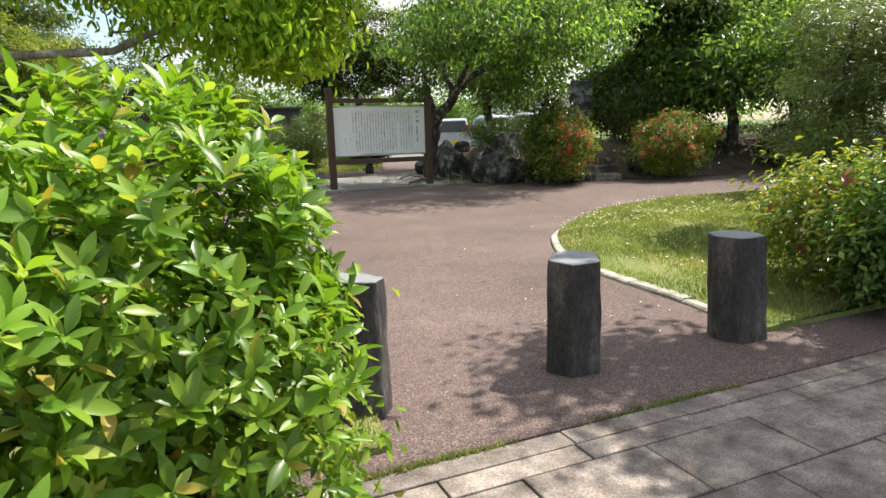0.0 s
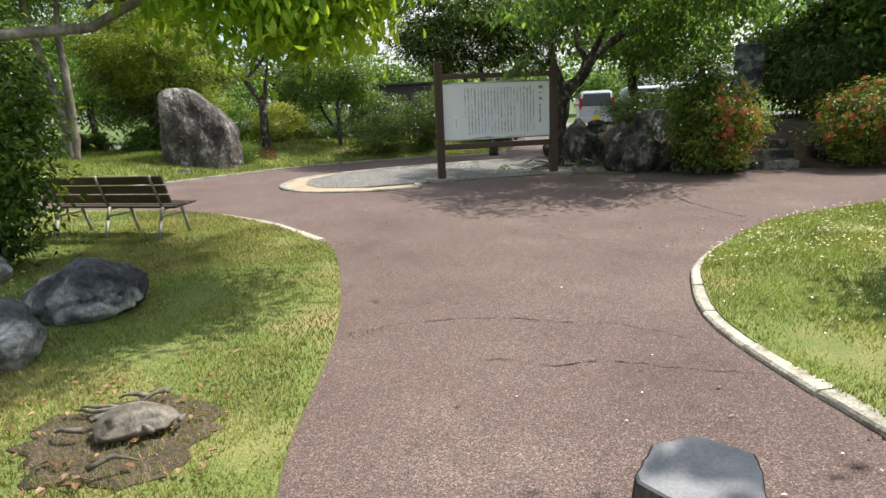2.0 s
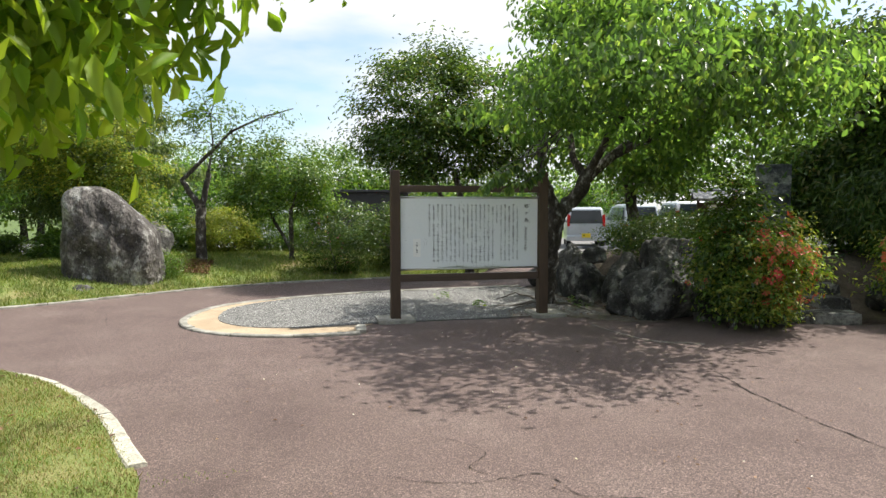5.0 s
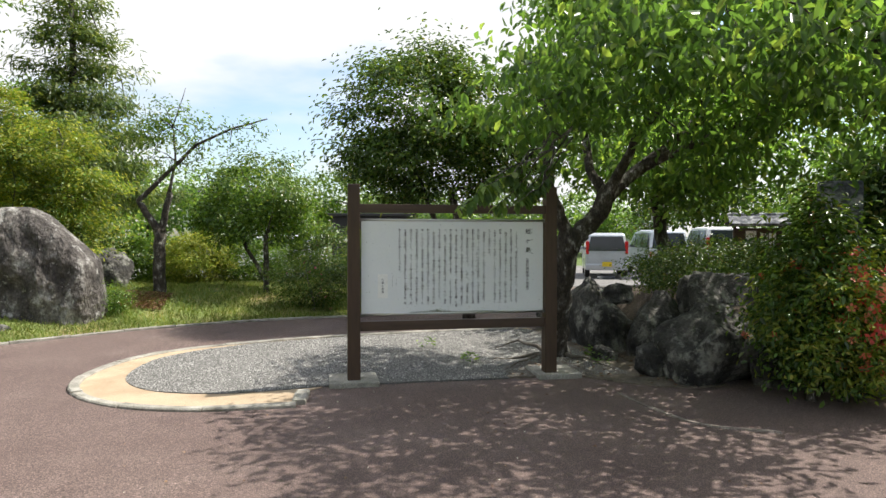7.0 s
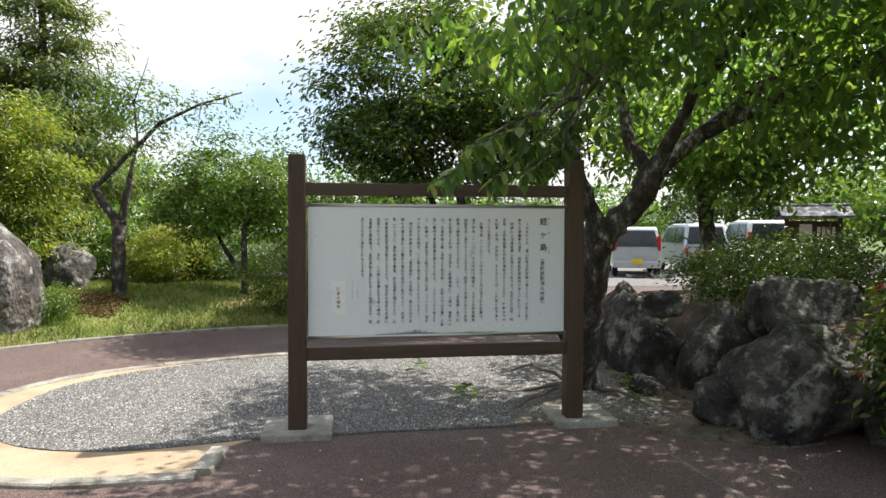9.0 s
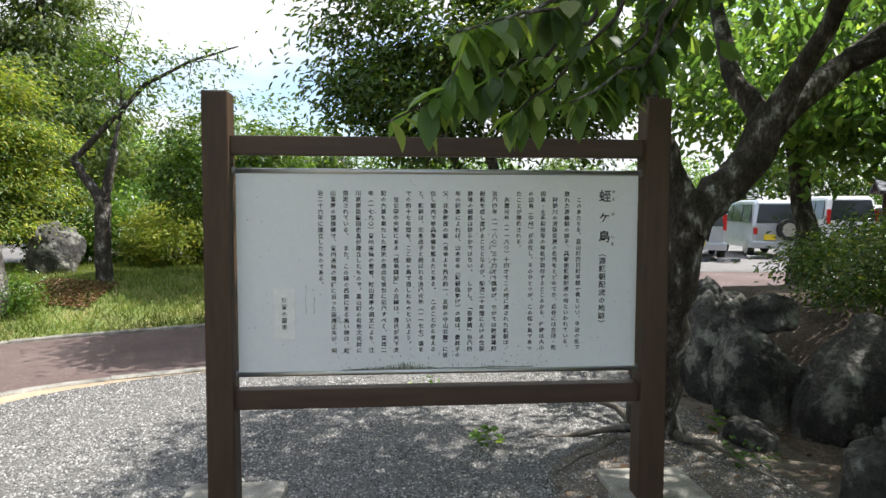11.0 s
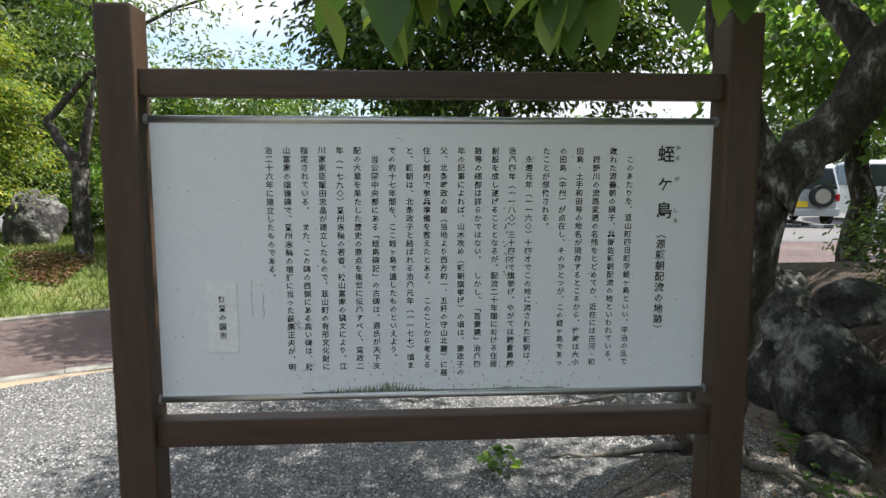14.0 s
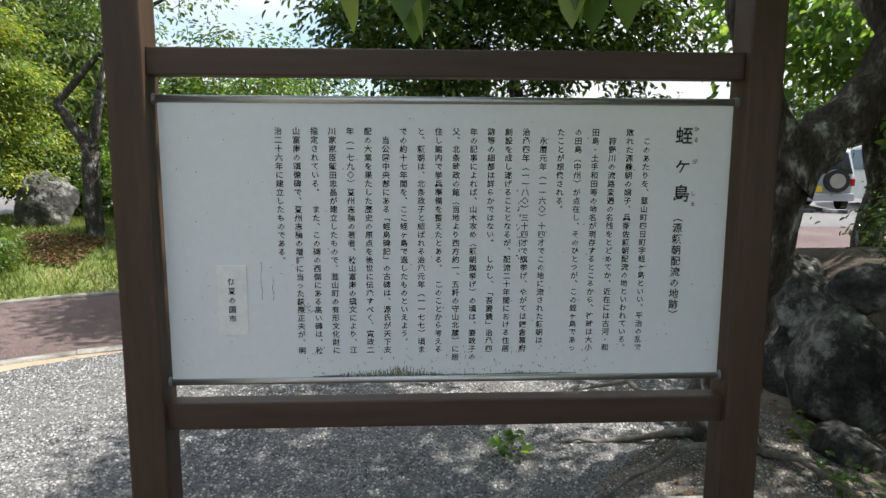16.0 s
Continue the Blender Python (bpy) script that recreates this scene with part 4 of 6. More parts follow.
steps = thing("stone_steps", pose(9.15, 12.1, 0, 0, 0, -24), "low rough stone steps up the planted mound", "steps")
for i in range(3):
    b = box(1.15, 0.5, 0.2, (0.02 * i, 0.1 + 0.42 * i, 0.06 + 0.15 * i), 0.04)
    for v in b.verts:
        v.co += Vector((0.03 * noise.noise(v.co * 4), 0.03 * noise.noise(v.co * 4 + Vector((5, 0, 0))), 0.015 * noise.noise(v.co * 5)))
    part("step", b, M_ROCK, steps)

# ---- bench ----
def bench():
    t = thing("park_bench", pose(-1.08, 9.6, 0.04, 0, 0, -27.5) @ Matrix.Diagonal((1, 1, 0.88, 1)), "dark wooden slatted park bench with grey iron frame on grass", "bench")
    L = 1.72
    for i in range(4):
        part("seat_slat", box(L, 0.085, 0.03, (0, 0.06 + i * 0.1, 0.41 + 0.006 * i), 0.008), M_SLAT, t)
    for z, y in ((0.53, -0.035), (0.65, -0.075), (0.77, -0.115)):
        part("back_slat", box(L, 0.03, 0.108, (0, y, z), 0.008, Matrix.Rotation(radians(18), 4, "X")), M_SLAT, t)
    for x in (-0.72, 0, 0.72):
        f = bmesh.new()
        rod((x, -0.01, 0.42), (x, -0.15, 0.83), 0.017, f)
        rod((x, -0.01, 0.42), (x, -0.06, 0.25), 0.017, f)
        rod((x, -0.06, 0.25), (x, -0.13, -0.02), 0.019, f)
        rod((x, 0.0, 0.39), (x, 0.4, 0.4), 0.017, f)
        rod((x, 0.3, 0.39), (x, 0.42, -0.02), 0.019, f)
        rod((x, -0.02, 0.3), (x, 0.33, 0.3), 0.012, f)
        part("frame", f, M_IRON, t, "grey cast-iron leg frame", True)
    return t


bench()

# ---- trees ----
plant("cherry_tree", "leaning cherry tree with lichened bark and broad crown", "tree", (6.12, 14.38, 0.05),
      [([(6.12, 14.38, 0.0), (6.08, 14.25, 0.5), (6.08, 14.08, 1.05), (6.14, 13.95, 1.62)], 0.17, 0.14),
       ([(6.12, 13.96, 1.5), (5.98, 13.9, 1.8), (5.84, 13.85, 2.15), (5.78, 13.8, 3.4)], 0.1, 0.05),
       ([(6.13, 13.96, 1.48), (6.32, 13.95, 1.66), (6.5, 13.93, 1.85), (6.62, 13.92, 2.15)], 0.12, 0.105),
       ([(6.6, 13.92, 2.08), (7.1, 13.92, 2.45), (7.6, 13.9, 2.85), (8.7, 14.0, 3.9)], 0.09, 0.04),
       ([(6.6, 13.92, 2.05), (6.45, 14.1, 2.4), (6.6, 14.8, 3.4)], 0.075, 0.04),
       ([(6.62, 13.9, 2.1), (6.8, 13.6, 2.7), (7.2, 13.0, 3.5)], 0.07, 0.03),
       ([(7.1, 13.92, 2.45), (7.5, 13.1, 2.7), (8.2, 12.0, 3.1)], 0.06, 0.03)],
      [((6.3, 12.9, 3.35), (1.6, 1.8, 0.85)), ((7.4, 12.4, 3.5), (1.6, 1.8, 0.6)), ((6.9, 13.3, 4.2), (1.0, 1.2, 0.5)), ((6.55, 15.0, 3.7), (0.95, 1.3, 0.6)), ((9.5, 11.9, 3.5), (1.2, 1.1, 0.45)), ((5.2, 12.6, 2.75), (0.9, 1.0, 0.5)), ((7.6, 11.2, 3.0), (1.2, 1.2, 0.75)),
       # Blobs centred above z 4.5 are out of view, added to shade the ground.
       ((6.4, 10.7, 3.15), (1.7, 1.2, 0.7)), ((6.6, 11.9, 4.75), (1.3, 1.2, 0.35)), ((7.6, 14.1, 5.0), (1.6, 1.3, 0.4)), ((7.3, 15.3, 5.0), (1.6, 1.1, 0.4)), ((6.7, 14.5, 4.6), (1.1, 1.0, 0.4)), ((9.3, 14.4, 3.5), (1.2, 1.6, 0.5)), ((9.0, 13.2, 4.2), (1.1, 1.0, 0.4)), ((8.3, 15.4, 3.0), (1.2, 1.1, 0.6)), ((9.0, 14.0, 3.9), (1.2, 1.2, 0.5)), ((8.6, 13.2, 3.5), (1.3, 1.0, 0.7)), ((7.3, 12.6, 2.35), (0.5, 0.7, 0.6))],
      560, 46, (0.115, 0.056), L_CHERRY, 0.21, 41, limbs=34, limb_r=0.045, droop=0.8, up=0.2, twigs=120, shell=0.3, flat=0.5,
      starts=[(5.79, 13.81, 3.2), (7.6, 13.9, 2.85), (8.7, 14.0, 3.9), (6.6, 14.8, 3.4), (8.2, 12.0, 3.1), (7.2, 13.0, 3.4)])
plant("evergreen_tree", "rounded dark evergreen tree behind the notice board", "tree", (5.95, 18.6, 0),
      [([(5.95, 18.6, 0.0), (5.9, 18.6, 1.2), (5.6, 18.6, 2.4)], 0.1, 0.07), ([(5.9, 18.6, 0.9), (5.3, 18.7, 1.9), (4.9, 18.6, 2.8)], 0.07, 0.04)],
      [((5.0, 18.6, 3.75), (1.6, 1.5, 1.65)), ((6.2, 18.7, 3.6), (1.4, 1.3, 1.4)), ((4.6, 18.5, 2.9), (1.2, 1.1, 0.9)), ((7.0, 18.9, 3.2), (1.2, 1.1, 1.0))], 210, 150, (0.1, 0.045), [(L_DARK, 0.75), (L_SHRUB, 0.25)], 0.25, 42,
      limbs=18, limb_r=0.03, twigs=40, flat=0.5, up=0.6, shell=0.6)
plant("round_tree", "small round-crowned leafy tree on the grass bank", "tree", (2.02, 21, 0.25),
      [([(2.02, 21, 0.15), (2.0, 21, 0.8), (2.0, 21, 1.6)], 0.07, 0.05), ([(2.0, 21, 0.6), (1.6, 21, 1.3), (1.3, 21, 2.0)], 0.05, 0.03)],
      [((1.75, 21.0, 2.35), (1.2, 1.1, 1.1)), ((1.2, 21, 2.0), (0.8, 0.8, 0.7)), ((2.4, 21, 2.1), (0.7, 0.8, 0.8))], 110, 120, (0.085, 0.038), [(L_SHRUB, 0.7), (L_DARK, 0.3)], 0.2, 43, limbs=16, limb_r=0.025, flat=0.5, up=0.6)
plant("pruned_tree", "half-bare leaning tree with sparse leaves", "tree", (-0.1, 20.5, 0.3),
      [([(-0.05, 20.5, 0.2), (-0.06, 20.5, 1.0), (-0.04, 20.5, 1.72)], 0.13, 0.11), ([(-0.06, 20.5, 1.66), (-0.28, 20.5, 2.0), (-0.45, 20.5, 2.27), (0.0, 20.45, 2.72), (0.67, 20.4, 3.4), (1.4, 20.3, 3.75), (2.1, 20.2, 3.95)], 0.085, 0.012),
       ([(-0.02, 20.5, 1.66), (0.06, 20.5, 2.0), (0.15, 20.5, 2.45)], 0.08, 0.06), ([(0.13, 20.5, 2.4), (0.25, 20.6, 3.1), (0.2, 20.6, 3.8), (0.45, 20.6, 4.6)], 0.035, 0.005)],
      [((0.3, 20.6, 3.5), (0.9, 0.6, 0.9)), ((1.5, 20.2, 3.6), (0.6, 0.4, 0.4)), ((-0.1, 20.6, 3.9), (0.4, 0.4, 0.6))], 85, 20, (0.08, 0.036), L_SHRUB, 0.16, 44, bark=M_BARK, limbs=34, limb_r=0.014, twigs=22,
      starts=[(0.25, 20.6, 3.1), (0.67, 20.4, 3.4), (1.4, 20.3, 3.75), (0.15, 20.5, 2.45), (0.2, 20.6, 3.8)])
plant("overhanging_tree", "tree with fresh yellow-green leaves on a long bare limb", "tree", (-3.6, 6.9, 0.05),
      [([(-3.6, 6.9, 0.0), (-3.5, 6.9, 1.0), (-3.3, 6.8, 1.9), (-2.9, 6.8, 3.4)], 0.16, 0.09), ([(-3.35, 6.85, 1.7), (-2.3, 6.7, 1.9), (-1.1, 6.6, 1.91), (-0.1, 6.5, 1.97), (0.5, 6.4, 2.25), (1.0, 6.4, 2.7)], 0.06, 0.018)],
      # The seven blobs with x > 0 and z > 3 are unseen, shading the lawn.
      [((1.25, 6.45, 2.2), (0.85, 0.65, 0.55)), ((0.6, 6.7, 2.6), (1.0, 0.9, 0.5)), ((-0.5, 7.1, 3.0), (1.2, 1.0, 0.55)), ((-2.4, 6.8, 3.6), (1.6, 1.5, 0.9)), ((1.4, 7.9, 3.15), (0.9, 1.1, 0.45)), ((0.3, 8.3, 3.2), (1.0, 0.9, 0.5)), ((2.2, 7.2, 3.35), (0.8, 0.9, 0.32)), ((1.6, 9.0, 3.4), (0.9, 0.7, 0.35)), ((2.5, 6.9, 3.75), (1.0, 1.0, 0.4)), ((2.0, 8.4, 3.75), (0.7, 0.8, 0.32)), ((1.5, 5.7, 3.6), (0.9, 0.6, 0.3)), ((0.95, 6.2, 2.08), (0.55, 0.45, 0.38)), ((1.5, 6.5, 2.12), (0.48, 0.5, 0.38))],
      1000, 42, (0.1, 0.042), L_YELLOW, 0.17, 45,
      bark=M_BARKP, limbs=20, limb_r=0.018, droop=1.1, up=0.1, twigs=40, shell=0.2, starts=[(-2.9, 6.7, 3.4), (0.5, 6.4, 2.3), (1.0, 6.4, 2.7), (-0.1, 6.5, 2.1)])
plant("twin_trunk_tree", "twin-trunked tree with pale bark on the grass bank", "tree", (-4.4, 18.6, 0.1),
      [([(-4.4, 18.6, 0.0), (-4.45, 18.6, 1.4), (-4.75, 18.6, 3.0), (-5.0, 18.6, 4.6)], 0.15, 0.07), ([(-4.35, 18.6, 0.3), (-4.25, 18.6, 1.6), (-4.3, 18.6, 3.4), (-4.1, 18.6, 4.8)], 0.12, 0.06)],
      [((-4.5, 18.6, 5.3), (2.2, 2.0, 1.5)), ((-5.6, 19.0, 4.6), (1.5, 1.5, 1.2))], 260, 55, (0.1, 0.05), L_SHRUB, 0.26, 46, bark=M_BARKP, limbs=20, limb_r=0.035)
plant("dark_trunk_tree", "dark-trunked park tree beyond the grass", "tree", (-6.6, 22.2, 0.2),
      [([(-6.6, 22.2, 0.0), (-6.5, 22.2, 1.5), (-6.2, 22.2, 3.0)], 0.2, 0.13)],
      [((-6.4, 22.2, 4.6), (2.6, 2.4, 1.7)), ((-7.8, 22.2, 4.0), (1.7, 1.7, 1.2))], 260, 55, (0.11, 0.05), L_CHERRY, 0.3, 47, limbs=20, limb_r=0.05)
plant("golden_tree", "bushy tree with golden-green tips", "tree", (-3.0, 21.5, 0.3), [([(-3.0, 21.5, 0.1), (-3.0, 21.5, 1.5)], 0.12, 0.09)],
      [((-2.7, 21.4, 2.9), (1.5, 1.3, 1.4)), ((-3.6, 21.6, 3.4), (1.5, 1.3, 1.3)), ((-1.9, 21.6, 2.0), (0.9, 0.9, 1.1))], 95, 280, (0.085, 0.032), [(L_GOLD, 0.6), (L_SHRUB, 0.4)], 0.26, 48, limbs=14, flat=0.36, up=0.9, shell=0.7)
plant("conifer", "tall dark conifer behind the golden tree", "tree", (-3.4, 25.5, 0.3), [([(-3.4, 25.5, 0.0), (-3.4, 25.5, 4.0), (-3.4, 25.5, 8.5)], 0.2, 0.05)],
      [((-3.3, 25.5, 2.6 + 0.85 * k), (2.6 - 0.3 * k, 2.4 - 0.28 * k, 0.26)) for k in range(8)], 460, 60, (0.2, 0.05), L_CONIFER, 0.26, 49, limbs=20, droop=0.4, shape="flat")

# ---- shrubs ----
def shrub(name, label, at, r, n, per, leaf, mats, seed, extra=(), spread=0.12, group="", droop=0.05, up=0.6, limbs=16, shell=0.6, blobs=None):
    x, y, z = at
    b = blobs or [((x, y, z + r[2] * 0.95), r)]
    return plant(name, label, "shrub", at, [([(x, y, z - 0.05), (x + 0.02, y, z + 0.2 * r[2]), (x, y + 0.02, z + 0.5 * r[2])], 0.025 + 0.02 * r[0], 0.02)], b, n, per, leaf, mats,
                 spread, seed, limbs=limbs, limb_r=0.016, droop=droop, up=up, extra=extra, group=group, shell=shell,
                 keep=lambda p: p[2] > z + 0.03)


shrub("azalea_bush", "round azalea bush with red and orange flowers", (8.05, 11.85, 0.05), (0.78, 0.75, 0.8), 190, 60, (0.066, 0.026), [(L_SHRUB, 0.45), (L_LIME, 0.55)], 51,
      extra=[("flower", L_RED, 520, 0.085, lambda q: q[2] > 0.35 and q[0] > 7.7)], group="flowering azaleas by the steps")
shrub("azalea_bush", "round azalea bush with scattered red flowers", (10.75, 11.45, 0.05), (1.0, 0.9, 0.78), 220, 58, (0.066, 0.026), [(L_SHRUB, 0.5), (L_LIME, 0.5)], 52,
      extra=[("flower", L_RED, 420, 0.085, lambda q: q[2] > 0.45)], group="flowering azaleas by the steps")
shrub("azalea_bush", "yellow-green azalea bush with a few pink flowers", (4.75, 3.2, 0.08), (0.72, 0.66, 0.47), 200, 44, (0.062, 0.026), [(L_LIME, 0.72), (L_SHRUB, 0.28)], 53,
      extra=[("flower", L_PINK, 70, 0.075, lambda q: 0.2 < q[2] < 0.92)])
shrub("boxwood_bush", "dense dark green rounded shrub", (4.4, 2.62, 0.05), (0.44, 0.36, 0.5), 170, 50, (0.055, 0.027), L_SHRUB, 54)
shrub("tall_shrub", "upright glossy-leaved shrub beside the bench", (-1.72, 8.35, 0.05), (0.58, 0.52, 1.35), 210, 46, (0.085, 0.038), [(L_SHRUB, 0.6), (L_DARK, 0.4)], 55, spread=0.15)
shrub("hedge_bush", "dark low bush with small pink flowers", (3.0, 19.9, 0.1), (0.95, 0.65, 0.6), 220, 52, (0.05, 0.02), L_DARK, 56, extra=[("flower", L_PINK, 14, 0.05, lambda q: True)])
shrub("hedge_bush", "dark green bush behind the notice board", (4.5, 20.6, 0.1), (0.9, 0.7, 0.85), 200, 52, (0.06, 0.025), L_DARK, 57)
# Mostly dark leaves: the shade on this shrub is put into its colour.
shrub("trailing_shrub", "tall loose shrub spilling down the mound's edge", (7.78, 11.95, 0.05), (0.46, 0.5, 1.0), 130, 44, (0.075, 0.036), [(L_SHRUB, 0.22), (L_DARK, 0.78)], 58, spread=0.14, droop=0.5,
      extra=[("flower", L_RED, 16, 0.07, lambda q: q[2] > 0.5)])
shrub("low_bush", "dark spreading bush on top of the boulders", (8.6, 15.0, 0.7), (1.15, 1.0, 0.4), 260, 52, (0.05, 0.022), L_DARK, 59)
shrub("low_bush", "dark low bush on the planted mound", (10.0, 16.6, 0.7), (1.0, 1.0, 0.45), 220, 50, (0.055, 0.024), L_DARK, 60)
shrub("low_bush", "bright green bush beyond the grass bank", (0.3, 22.6, 0.3), (0.9, 0.7, 0.75), 200, 48, (0.07, 0.03), L_LIME, 61)
shrub("low_bush", "bright green bush beneath the round tree", (1.5, 23.0, 0.3), (1.1, 0.7, 0.7), 200, 48, (0.07, 0.03), L_SHRUB, 62)
shrub("low_bush", "small bush at the foot of the memorial boulder", (-0.55, 18.9, 0.1), (0.35, 0.35, 0.3), 60, 40, (0.05, 0.02), L_SHRUB, 63)

# ---- near shrub at the entrance ----
def single_leaf(name, mat, L, W, curl):
    """One leaf with a raised rim, pointed at the tip; it grows along +y from its stalk."""
    V, F = [], []
    for k, (y, w) in enumerate(((0, 0.06), (0.18, 0.55), (0.4, 0.95), (0.62, 1.0), (0.82, 0.62), (1.0, 0.03))):
        z = -curl * y * y * L
        V += [(-w * W / 2, y * L, z + 0.18 * w * W), (0, y * L, z), (w * W / 2, y * L, z + 0.18 * w * W)]
        if k:
            b = 3 * k
            F += [(b - 3, b - 2, b + 1, b), (b - 2, b - 1, b + 2, b + 1)]
    return mesh_of(name, V, F, mat, True)


def near_bush():
    rg = rng_of(70)
    o = Vector((-0.15, 1.85, 0.0))
    blobs = [((0.05, 2.0, 0.74), (0.48, 0.52, 0.6)), ((-0.55, 1.75, 0.78), (0.6, 0.55, 0.62)), ((-1.2, 1.8, 0.7), (0.6, 0.6, 0.6)), ((0.3, 1.88, 0.38), (0.37, 0.4, 0.38)), ((0.36, 2.32, 0.86), (0.27, 0.27, 0.32))]
    t = plant("entrance_bush", "dense glossy bright green shrub at the entrance", "shrub", o,
              [([(-0.15, 1.85, -0.03), (-0.12, 1.87, 0.25), (-0.15, 1.85, 0.5)], 0.03, 0.018), ([(0.1, 2.05, -0.03), (0.15, 2.07, 0.25), (0.12, 2.1, 0.5)], 0.03, 0.018),
               ([(-0.6, 1.8, -0.03), (-0.65, 1.82, 0.25), (-0.6, 1.8, 0.5)], 0.03, 0.018)],
              blobs, 420, 15, (0.055, 0.024), L_AZALEA, 0.07, 70, limbs=70, limb_r=0.01, droop=0.0, up=0.5, shell=0.45, twigs=150, keep=lambda p: p[2] > 0.04)
    shapes = [single_leaf("leaf", L_AZLEAF, L, W, c) for L, W, c in ((0.079, 0.026, 0.2), (0.069, 0.024, 0.05), (0.055, 0.02, 0.35))]
    Vj, Fj, singles = [], [], 0
    base = [([v.co.copy() for v in me.vertices], [tuple(p.vertices) for p in me.polygons]) for me in shapes]
    for _ in range(2200):
        b = blobs[rg.choice(5, p=[0.35, 0.29, 0.12, 0.14, 0.1])]
        d = Vector(rg.normal(size=3)).normalized()
        k = 0.9 + 0.22 * rg.random() + 0.16 * noise.noise(d * 2.3 + Vector(b[0]))
        p = Vector(b[0]) + Vector((d.x * b[1][0], d.y * b[1][1], d.z * b[1][2])) * k
        if p.z < 0.1 or p.z > 1.5 or p.x > 0.27 * p.y + 0.075 + 0.04 * noise.noise(p * 6):
            continue
        axis = (d + Vector((0, 0, 0.75)) + Vector(rg.normal(size=3)) * 0.25).normalized()
        turn = axis.to_track_quat("Z", "Y").to_matrix().to_4x4()
        n = int(rg.integers(6, 10))
        for i in range(n):
            a = 360 * i / n + rg.uniform(-20, 20)
            lift = rg.uniform(12, 62)
            m = Matrix.Translation(p - o + axis * rg.uniform(-0.02, 0.02)) @ turn @ pose(0, 0, 0, 0, 0, a) @ pose(0, 0, 0, lift, 0, 0) @ Matrix.Scale(rg.uniform(0.65, 1.25), 4)
            which = int(rg.integers(0, 3))
            if singles < 280 and p.x > 0.1 and p.z > 0.45 and rg.random() < 0.4:
                singles += 1
                ob = part_me("leaf", shapes[which], t)
                ob.matrix_basis = m
            else:
                k0 = len(Vj)
                Vj += [m @ v for v in base[which][0]]
                Fj += [tuple(q + k0 for q in f) for f in base[which][1]]
    tagged(part_me("foliage", mesh_of("foliage", Vj, Fj, L_AZALEA, True), t), kind="stuff")
    return t


near_bush()


# ---- cherry sprig hanging before the board ----
def hanging_sprig():
    rg = rng_of(77)
    o = Vector((5.5, 12.3, 2.6))
    t = thing("cherry_branch", Matrix.Translation(o), "drooping cherry branch with large green leaves", "branch")
    shapes = [single_leaf("leaf", L_SPRIG, L, W, c) for L, W, c in ((0.13, 0.062, 0.25), (0.115, 0.055, 0.1), (0.1, 0.05, 0.35))]
    for a, b in (((5.5, 12.3, 2.6), (4.32, 12.08, 1.8)), ((5.3, 12.28, 2.45), (4.7, 12.05, 1.83)), ((5.1, 12.25, 2.35), (4.45, 12.25, 1.86)), ((5.5, 12.3, 2.6), (4.98, 12.15, 1.92)), ((5.4, 12.3, 2.5), (4.5, 11.75, 1.98)), ((5.5, 12.3, 2.5), (5.05, 12.2, 1.92)), ((5.3, 12.25, 2.4), (4.85, 12.0, 1.86))):
        path = bend(a, b, 10, -0.03, rg)
        v, f = tube_data([p - o for p in path], [0.011 - 0.0008 * k for k in range(11)], 6)
        part_me("twig", mesh_of("twig", v, f, M_BARK, True), t)
        for k in range(40):
            s = rg.uniform(0.35, 1.0) ** 0.7
            i = min(9, int(s * 10))
            p = path[i].lerp(path[i + 1], s * 10 - i)
            yaw, dip = rg.uniform(0, 360), rg.uniform(-78, -15)
            ob = part_me("leaf", shapes[int(rg.integers(0, 3))], t)
            ob.matrix_basis = Matrix.Translation(p - o) @ pose(0, 0, 0, 0, 0, yaw) @ pose(0, 0, 0, dip, 0, 0) @ Matrix.Scale(rg.uniform(0.7, 1.15), 4)
    return t


hanging_sprig()

# ---- kerbs ----
kl = thing("kerb_left", Matrix.Identity(4), "weathered concrete kerb along the lawn edge", "kerb", kind="structure")
kerb("kerb_stone", [(1.25, 8.62), (1.13, 8.88), (0.7, 9.85), (0.05, 10.78), (-0.6, 11.37), (-1.6, 12.04), (-3, 12.64), (-5, 13.05), (-9, 13.25)], 0.12, 0.03, kl, mat=M_KERB)
kr = thing("kerb_right", Matrix.Identity(4), "weathered concrete kerb round the clover lawn", "kerb", kind="structure")
kerb("kerb_stone", [(3.33, 2.9), (3.45, 3.4), (3.49, 4.3), (3.6, 5.05), (3.87, 5.68), (4.33, 6.37), (5.1, 7.03), (6.0, 7.5), (7.1, 7.77), (8.4, 7.85), (12, 7.62)], 0.12, 0.03, kr, mat=M_KERB)
kg = thing("kerb_ring", Matrix.Identity(4), "pale concrete edging round the gravel bed", "kerb", kind="structure")
kerb("kerb_stone", RING, 0.11, 0.03, kg, 0.8)
kerb("kerb_stone", [(2.97, 12.66), (3.0, 13.1)], 0.13, 0.04, kg, 0.7)
kerb("kerb_stone", [(6.1, 12.6), (6.15, 11.9), (6.3, 11.4), (6.8, 11.1)], 0.045, 0.01, kg, 0.6, M_SLAB)
kf = thing("kerb_far", Matrix.Identity(4), "narrow concrete edging of the grass bank", "kerb", kind="structure")
kerb("kerb_stone", [(-9, 14.95), (-7, 15.0), (-4.8, 15.3), (-2.6, 15.95), (-1.08, 17.0), (0.1, 17.95), (1.8, 18.75), (3.4, 19.15), (4.6, 19.35)], 0.09, 0.035, kf, 0.8)

